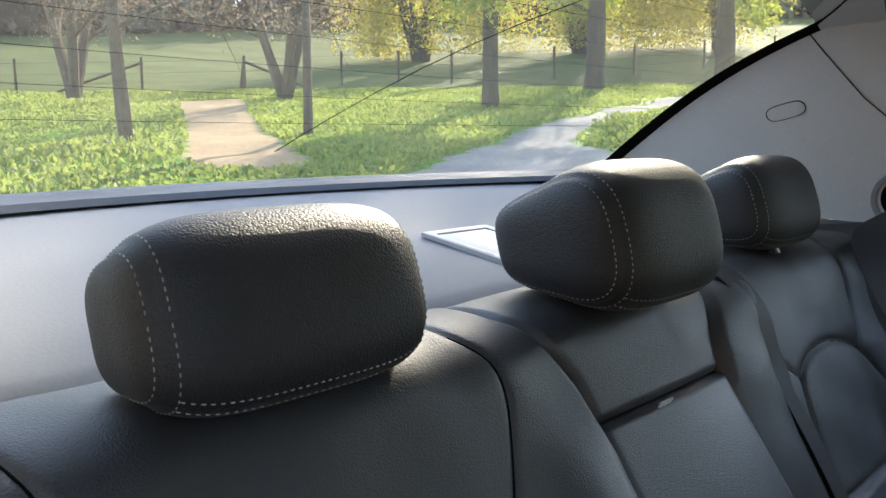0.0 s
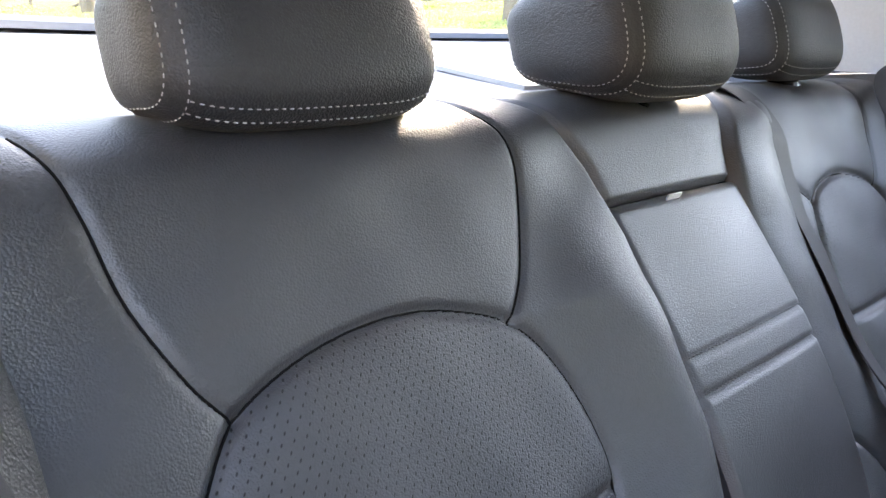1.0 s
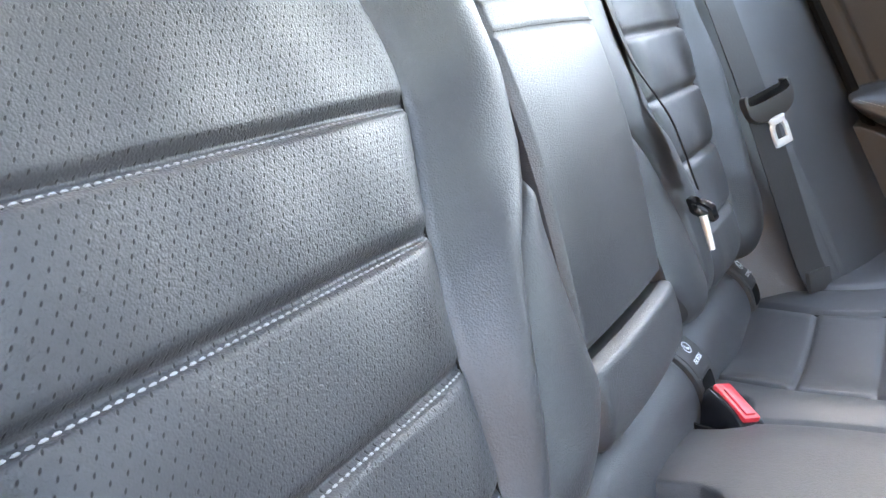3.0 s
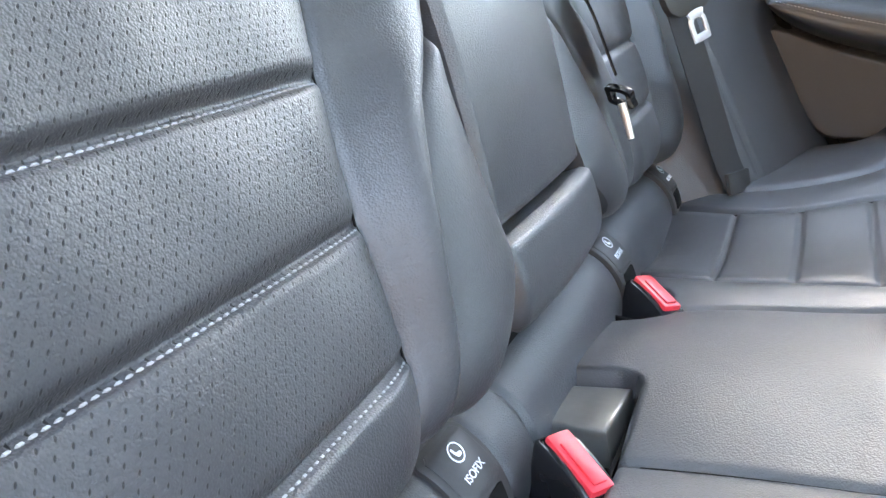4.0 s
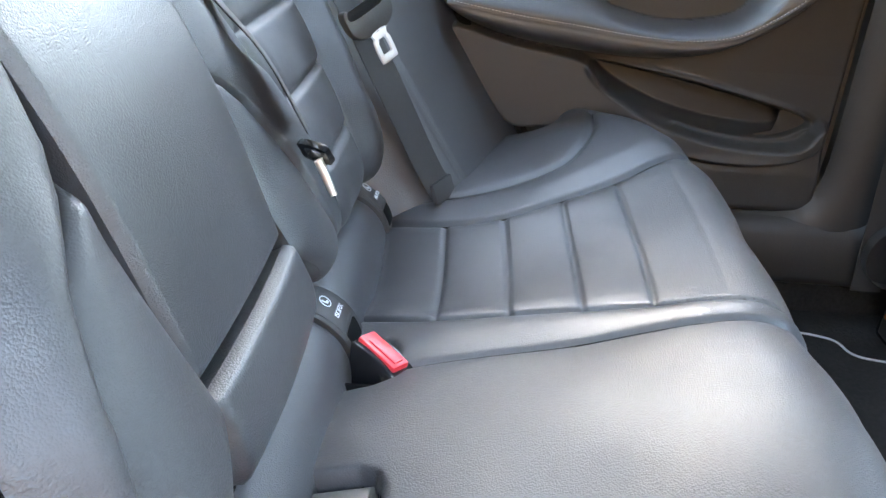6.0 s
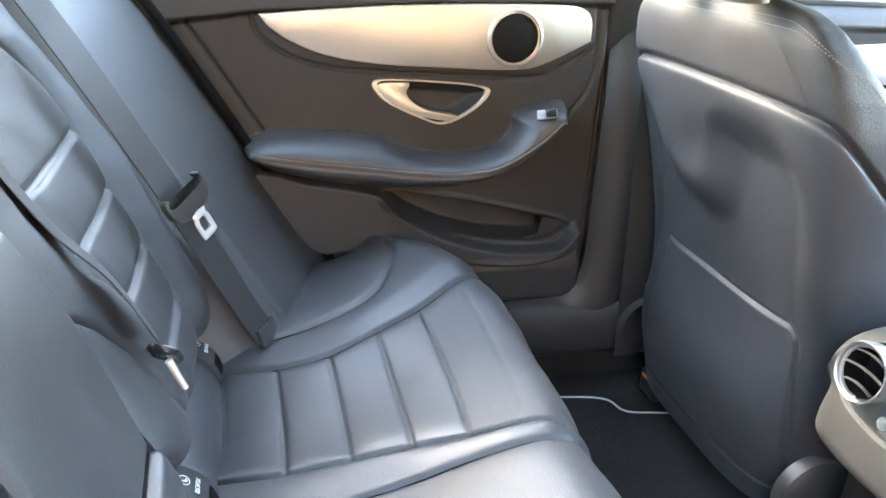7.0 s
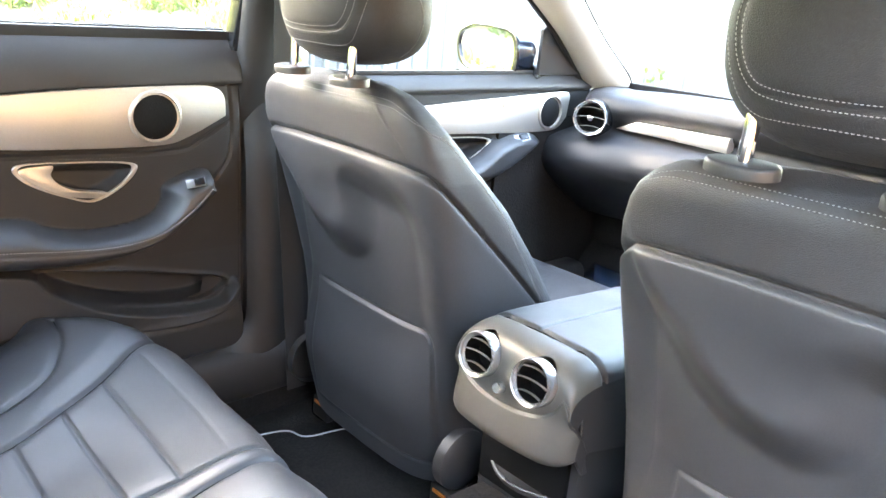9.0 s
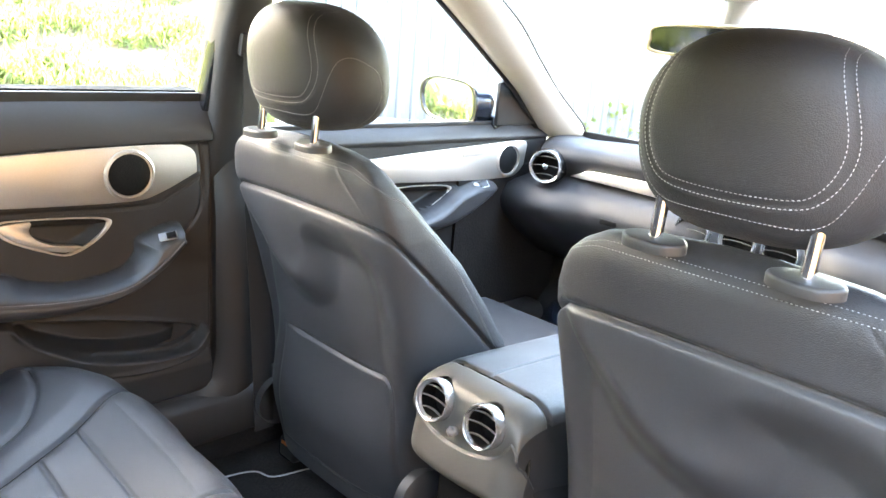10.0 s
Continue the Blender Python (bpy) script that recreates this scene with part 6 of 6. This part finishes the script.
def wing_mirror():
    ob = thing("wing_mirror", "dark wing mirror outside the front door window", "wing mirror")
    o = spline([(-.155, -.01), (-.145, .040), (-.07, .066), (.06, .068), (.145, .055), (.170, .0), (.150, -.055), (.05, -.070), (-.105, -.062)], 6, True) * np.array((1.16, .97))
    m = Matrix.Translation((.962, -1.575, .992)) @ Euler((radians(90), 0, radians(180 - 18))).to_matrix().to_4x4()
    part("shell", outline_solid(o, .07, .03, m @ pose(0, 0, -.004, 0, 180, 0), 4), CAR_PAINT, ob, "dark painted mirror shell")
    part("rim", ring_solid(o * 1.0, o * .90, .008, m), GLOSS_BLACK, ob)
    part("mirror_glass", outline_solid(o * .91, .002, 0, m), MIRROR, ob, "reflecting mirror glass")
    part("arm", rod((.84, -1.60, .95), (.78, -1.62, .93), .03, .035), GLOSS_BLACK, ob)
    part("corner_cover", outline_solid(np.array([(1.585, .942), (1.79, .942), (1.70, 1.02), (1.615, 1.082), (1.585, 1.060)]), .01, .003, door_pose(.772)), DARK_TRIM, ob, "black triangular corner cover")
    return ob


wing_mirror()


# ---- outside ----
def ground_height(x, y):
    d = x * .7 + y * .7
    back = (.132 * np.maximum(d - 3.6, 0) + .05 * np.maximum(d - 28, 0)) * ease(y, -1, 3)
    bank = np.minimum(.25 * np.maximum(x - 2.1, 0), 2.6) * (1 - ease(y, .5, 4)) * ease(y + .58 * (x + .75), -.5, .3)
    return back + bank


TRACK = spline([(5.0, 6.6), (7.6, 7.9), (12.7, 9.9), (19.6, 11.1), (45, 15.5), (46, 12.6), (18, 9.8), (10.8, 8.0), (8.9, 5.8), (6.5, 4.6)], 4, True)
PATH_EARTH = spline([(4.6, 10.3), (6.0, 13.2), (8.2, 17.8), (10.2, 22.0), (11.6, 21.0), (9.2, 16.4), (7.2, 12.2), (5.8, 9.1)], 4, True)


def ground():
    near = np.linspace(-16, 40, 240)
    u = np.concatenate([-np.geomspace(500, 17, 22), near, np.geomspace(42, 600, 26)])
    X, Y = np.meshgrid(u, u)
    bumps = .05 * np.sin(X * 1.7 + 2 * np.sin(Y * .6)) * np.sin(Y * 1.3) * ease(X * .7 + Y * .7, 7, 10)
    Z = ground_height(X, Y) + bumps
    P = np.stack([X, Y, Z], -1)
    N = grid_normals(P, True)
    UV = np.stack([X, Y], -1)
    cell = lambda a: (a[:-1, :-1] + a[1:, 1:]) / 2
    xc, yc = cell(X), cell(Y)
    d = xc * .7 + yc * .7
    track = inside(xc, yc, TRACK)
    path = inside(xc, yc, PATH_EARTH) & ~track
    far = (d > 26) & (yc > 0)
    wob = .5 * np.sin(xc * 1.1) * np.sin(yc * .9 + 1)
    verge = (((d + wob > 7.6) & (yc > 1)) | ((xc + .3 * wob > 2.3) & (yc + .58 * (xc + .75) > -.4) & (yc <= 1)) | ((xc < -22) | (yc < -13))) & ~track & ~path & ~far
    yard = ~(track | path | far | verge)
    for name, m, mat, label in (("bank", verge & (yc <= 1) & (xc > 0) & (xc < 20), BANK_EARTH, "dry sandy bank with tufts of grass"), ("ground", verge & ~((yc <= 1) & (xc > 0) & (xc < 20)), GRASS, "rough green grass bank and verge"), ("field", far & ~track & ~path, FIELD, "dull green field rising behind the fence"),
                                ("road", track, GRAVEL, "grey tarmac track between grass verges"), ("path", path, EARTH, "trodden sandy footpath through the grass"),
                                ("yard", yard & (xc > -1.3), YARD, "pale gravel yard around the car"), ("driveway", yard & (xc <= -1.3), DARK_GROUND, "unseen dark ground added beside the car")):
        tagged(sheet(name, P, UV, mat, None, label, m, True, N), category=name, kind="structure")


BANK_EARTH = material("dry_bank_earth", (0.17, 0.145, 0.09), 0.95, spec=0.05, grain=0.8, size=0.03, vary=0.35, patch=0.5)
# Dark ground added on the unseen west side to cut light bounced inside.
DARK_GROUND = material("dark_unseen_ground", (0.055, 0.054, 0.053), 0.9, spec=0.2, grain=0.8, size=0.012, vary=0.25, patch=0.8)
YARD = material("pale_gravel", (0.42, 0.38, 0.32), 0.95, grain=0.8, size=0.02, vary=0.2, patch=0.8)
ground()
rng = np.random.default_rng(5)


def leaf_mesh(name, centres, size, mat, parent=None, label="", kind="", upright=0.0, aspect=1.6):
    """Many small bent leaves, two triangles pairs each, at the given places."""
    n = len(centres)
    a = rng.normal(size=(n, 3))
    a[:, 2] = np.abs(a[:, 2]) * (1 + upright) + upright
    a /= np.linalg.norm(a, axis=1, keepdims=True)
    b = np.cross(a, rng.normal(size=(n, 3)))
    b /= np.linalg.norm(b, axis=1, keepdims=True)
    s = size * rng.uniform(.5, 1.3, (n, 1))
    c = np.cross(a, b) * s * .15
    tip, foot, left, right = centres + a * s * aspect / 2, centres - a * s * aspect / 2, centres + b * s / 2 + c, centres - b * s / 2 + c
    V = np.stack([foot, right, tip, left], 1).reshape(-1, 3)
    k = np.arange(n)[:, None] * 4
    F = np.vstack([k + [0, 1, 2], k + [0, 2, 3]])
    me = bpy.data.meshes.new(name)
    me.from_pydata(V.tolist(), [], F.tolist())
    me.materials.append(mat)
    ob = new(name, me)
    if parent:
        ob.parent = parent
    if label:
        tagged(ob, label)
    if kind:
        tagged(ob, kind=kind)
    return ob


def scatter(n, x0, x1, y0, y1, keep):
    p = np.stack([rng.uniform(x0, x1, n), rng.uniform(y0, y1, n)], 1)
    p = p[keep(p[:, 0], p[:, 1])]
    return np.column_stack([p, ground_height(p[:, 0], p[:, 1])])


def verge_plants():
    off = lambda x, y: (x * .7 + y * .7 > 7.8) & (x * .7 + y * .7 < 27) & ~inside(x, y, TRACK) & ~inside(x, y, PATH_EARTH)
    p = scatter(150000, 0, 34, 4, 30, off)
    h = .10 + .10 * np.sin(p[:, 0] * 1.1) * np.sin(p[:, 1] * .9)
    p[:, 2] += rng.uniform(0, 1, len(p)) * np.maximum(h, .05)
    tagged(leaf_mesh("verge_plants", p, .08, NETTLE, None, "low leafy green plants on the verge", "stuff", .5, 1.4), category="plants")
    clump = lambda x, y: np.sin(x * 3.1 + 2 * np.sin(y * 1.7)) * np.sin(y * 2.3 + 1.5 * np.sin(x * 1.3)) + .35 * np.sin(x * 9 + y * 7)
    p = scatter(200000, 2.5, 9.5, -6, 2.5, lambda x, y: (x > 2.4 + .3 * np.sin(y * 2)) & (y + .58 * (x + .75) > -.2) & (clump(x, y) > rng.uniform(-.5, .6, len(x))))
    p[:, 2] += rng.uniform(0, .12, len(p))
    tagged(leaf_mesh("bank_grass", p, .020, LEAFY, None, "tufted green grass on the bank", "stuff", .8, 5.0), category="grass")
    p = scatter(2500, 4.5, 7.5, -11, -8.5, lambda x, y: np.hypot(x - 5.7, y + 9.4) < .9)
    p[:, 2] += rng.uniform(0, .5, len(p))
    tagged(leaf_mesh("wall_shrub", p, .06, LEAFY, None, "green shrub in front of the white wall", "stuff", .5), category="shrub")


NETTLE = leaf_material("nettle_leaf", (0.12, 0.16, 0.045), (0.28, 0.33, 0.09))
LEAFY = leaf_material("grass_blade", (0.12, 0.16, 0.055), (0.24, 0.29, 0.09))
verge_plants()


def limb(bm, a, b, r0, r1, bend, sides=7, parts=7):
    pts = []
    for t in np.linspace(0, 1, parts):
        pts.append(Vector(a).lerp(Vector(b), t) + Vector(bend) * math.sin(math.pi * t))
    rings = []
    for k, p in enumerate(pts):
        q = (pts[min(k + 1, parts - 1)] - pts[max(k - 1, 0)]).to_track_quat("Z", "Y").to_matrix()
        r = (r0 + (r1 - r0) * k / (parts - 1)) * (1 + .08 * math.sin(k * 2.3 + p.x))
        rings.append([bm.verts.new(p + q @ Vector((r * math.cos(2 * math.pi * s / sides), r * math.sin(2 * math.pi * s / sides), 0))) for s in range(sides)])
    for a2, b2 in zip(rings, rings[1:]):
        for s in range(sides):
            bm.faces.new((a2[s], a2[(s + 1) % sides], b2[(s + 1) % sides], b2[s]))
    return pts


def tree(x, y, r, height, label, leaf, count, leaf_size, low=2.2, wide=2.2, stems=1, hang=0.0, lean=(0, 0)):
    ob = thing("tree", label, "tree", "trees")
    z = float(ground_height(np.array(x), np.array(y)))
    bm = bmesh.new()
    tips = []
    for s in range(stems):
        an = 2.4 * s + x
        out = Vector((math.cos(an), math.sin(an), 0)) * (.55 if stems > 1 else 0)
        base = Vector((x, y, z - .1))
        top = base + Vector((lean[0], lean[1], height)) + out * height * .45
        trunk = limb(bm, base, top, r * 1.15, r * .35, Vector((.1 * math.sin(x), .1 * math.cos(y), 0)) + out * .2, 9, 12)
        for k in range(9 if stems == 1 else 6):
            t = .28 + .68 * (k + rng.uniform(0, .6)) / 9
            p = trunk[min(int(t * 11), 11)]
            an = rng.uniform(0, 2 * math.pi)
            ln = wide * rng.uniform(.6, 1.1) * (1.1 - .5 * t)
            q = p + Vector((math.cos(an) * ln, math.sin(an) * ln, ln * rng.uniform(.25, .8)))
            pts = limb(bm, p, q, r * .38 * (1.1 - t), r * .06, Vector((0, 0, .12)), 6, 6)
            tips += pts[2:]
            for _ in range(3):
                w = q.lerp(p, rng.uniform(0, .6))
                e = w + Vector(rng.normal(size=3)) * ln * .35
                tips += limb(bm, w, e, r * .10, r * .03, (0, 0, .03), 5, 4)[1:]
    part("trunk", bm, BARK, ob)
    tips = np.array([tuple(t) for t in tips])
    c = tips[rng.integers(0, len(tips), count)] + rng.normal(size=(count, 3)) * np.array((.32, .32, .28))
    c[:, 2] -= hang * rng.uniform(0, 1, count) ** 1.5
    c = c[c[:, 2] > z + low * rng.uniform(.75, 1.1, len(c))]
    leaf_mesh("crown", c, leaf_size, leaf, ob, "", "", 0, 1.8)
    return ob


TWIG_LEAF = leaf_material("budding_leaf", (0.15, 0.11, 0.085), (0.26, 0.20, 0.13))
tree(4.96, 13.34, .115, 7.5, "slim dark-barked tree on the verge", TWIG_LEAF, 4200, .036, 2.4)
tree(8.30, 25.3, .16, 7.0, "spreading bare-branched tree by the fence", TWIG_LEAF, 8000, .045, 1.6, 3.2, 3)
tree(12.4, 19.74, .15, 7.0, "several-stemmed tree by the footpath", TWIG_LEAF, 8000, .045, 1.9, 2.8, 3)
tree(7.74, 11.89, .085, 7.0, "young slim tree on the verge", TWIG_LEAF, 3000, .036, 2.0, 1.6)
tree(14.11, 13.07, .20, 8.0, "dark-trunked tree with fresh green leaves", LEAF, 11000, .065, 1.6, 2.6)
tree(20.91, 14.65, .30, 9.0, "tall dark-trunked tree on the verge", LEAF, 11000, .08, 2.4, 3.2)
tree(28.66, 13.91, .36, 9.0, "broad tree with fresh leaves beside the track", LEAF, 15000, .09, 1.4, 4.0)
tree(37.0, 26.5, .5, 11.0, "yellow-green weeping willow behind the fence", WILLOW, 26000, .11, .2, 6.0, 2, 7.0)
tree(27.5, 30.0, .4, 9.0, "yellow-green weeping willow behind the fence", WILLOW, 16000, .11, .2, 4.5, 2, 6.0)
tree(45.0, 22.0, .5, 12.0, "yellow-green weeping willow behind the fence", WILLOW, 22000, .12, .2, 6.5, 2, 8.0)
tree(2.5, 33.0, .4, 8.0, "yellow-green weeping willow behind the fence", WILLOW, 12000, .11, .2, 3.5, 2, 6.0)


def shade_tree():
    """An unseen tree, added to shade the car's front and dapple its rear seats."""
    ob = thing("tree", "unseen flat-crowned tree added to shade the car", "tree", "trees")
    bm = bmesh.new()
    z = float(ground_height(np.array(12.9), np.array(2.9)))
    limb(bm, (12.9, 2.9, z - .2), (12.6, 3.1, 9.0), .26, .07, (.15, .1, 0), 10, 10)
    for k in range(14):
        an, hh = 2.4 * k, 6.4 + .18 * k
        limb(bm, (12.7, 3.0, hh), (12.7 + 1.5 * math.cos(an), 3.0 + 1.5 * math.sin(an), hh + .6), .09, .02, (0, 0, .2), 6, 6)
    limb(bm, (12.75, 3.0, 6.6), (12.3, 6.6, 8.7), .10, .02, (0, 0, .5), 6, 8)
    part("trunk", bm, BARK, ob)
    v = rng.normal(size=(9000, 3))
    v /= np.linalg.norm(v, axis=1, keepdims=True)
    v *= rng.uniform(.25, 1, (9000, 1)) ** .5 * (1 + .10 * np.sin(7 * v[:, :1] + 5 * v[:, 2:3]))
    w = v * np.array((1.5, 2.9, 1.9))
    w = np.stack([w[:, 0] * .88 + w[:, 1] * .47, w[:, 0] * .47 - w[:, 1] * .88, w[:, 2]], 1)
    side = v[:5500] * np.array((1.1, 1.35, 1.7)) + np.array((0, 2.0, -.25))
    leaf_mesh("crown", np.vstack([np.array((12.5, 3.1, 8.3)) + np.vstack([w, side]), np.array((12.3, 6.7, 8.7)) + v[5500:5850] * np.array((.9, 1.25, 1.25))]), .20, LEAF, ob)


shade_tree()


def fence():
    ob = thing("fence", "weathered post and wire fence along the field", "fence")
    pts = [(4.0, 34.0), (8.0, 30.0), (11.22, 27.0), (14.0, 24.8), (17.8, 24.1), (19.5, 22.7), (20.9, 21.2), (24.6, 19.1), (28.1, 17.6), (32.0, 16.5), (37, 15.5)]
    tops = []
    for x, y in pts:
        z = float(ground_height(np.array(x), np.array(y)))
        part("post", rod((x, y, z - .2), (x + .02, y, z + 1.25), .055, .05, 8), BARK, ob)
        tops.append((x, y, z))
    for h in (.35, .7, 1.1):
        part("wire", tube([(x, y, z + h) for x, y, z in tops], .006, 5), PLASTIC, ob)
    for i, dx, dy in ((2, -2.2, 2.0), (3, 1.8, -1.2), (3, -.1, .1)):
        x, y, z = tops[i]
        part("brace", rod((x, y, z + 1.05), (x + dx, y + dy, z + .1 + .1 * (dx + dy)), .05, .05, 8), BARK, ob)


fence()


def hedge():
    """The dark wood on the skyline, far behind the field."""
    t = rng.uniform(0, 1, 26000)
    x = -60 + 220 * t
    y = 150 - 130 * t + rng.normal(size=len(t)) * 5
    top = 9 + 4 * np.sin(t * 40) + 3 * np.sin(t * 97)
    z = ground_height(x, y) + rng.uniform(0, 1, len(t)) * top
    tagged(leaf_mesh("far_wood", np.column_stack([x, y, z]), 1.6, DARK_LEAF, None, "dark bare wood along the top of the field", "stuff", 0, 1.2), category="wood")


hedge()


def cladding():
    ob = thing("cladding_wall", "white corrugated metal wall of a shed", "wall", kind="structure")
    a = np.arange(-5.4, 1.9, .0125)
    ph = (a / .20) % 1
    bump = .045 * (ease(ph, .0, .10) - ease(ph, .34, .44))
    A, Z = np.meshgrid(a, np.linspace(-.2, 5.2, 6))
    B = np.broadcast_to(bump, A.shape)
    P = np.stack([7.07 + A * .707 - B * .707, -7.07 + A * .707 + B * .707, Z], -1)
    N = grid_normals(P, False)
    sheet("sheeting", P, np.stack([A, Z], -1), CLADDING, ob, "", None, False, N)
    border_wall("frame_wall", P, (.25, -.25, 0), CLADDING, ob)


cladding()


def add_bounce_wall():
    """An unseen plain wall, added on the open door's side to bounce warm light and cut sky."""
    ob = thing("bounce_wall", "unseen brown wall added for warm bounce light", "wall", kind="structure")
    part("wall_block", box((.3, 18, 2.9), (-4.2, -.5, 1.35), (0, 0, 0), .02), BOUNCE_BROWN, ob)


# Colour set by the warm light the added wall throws into the car.
BOUNCE_BROWN = material("brown_bounce_surface", (0.076, 0.050, 0.026), 0.9, grain=0.5, size=0.01, vary=0.06, patch=1.5)
add_bounce_wall()
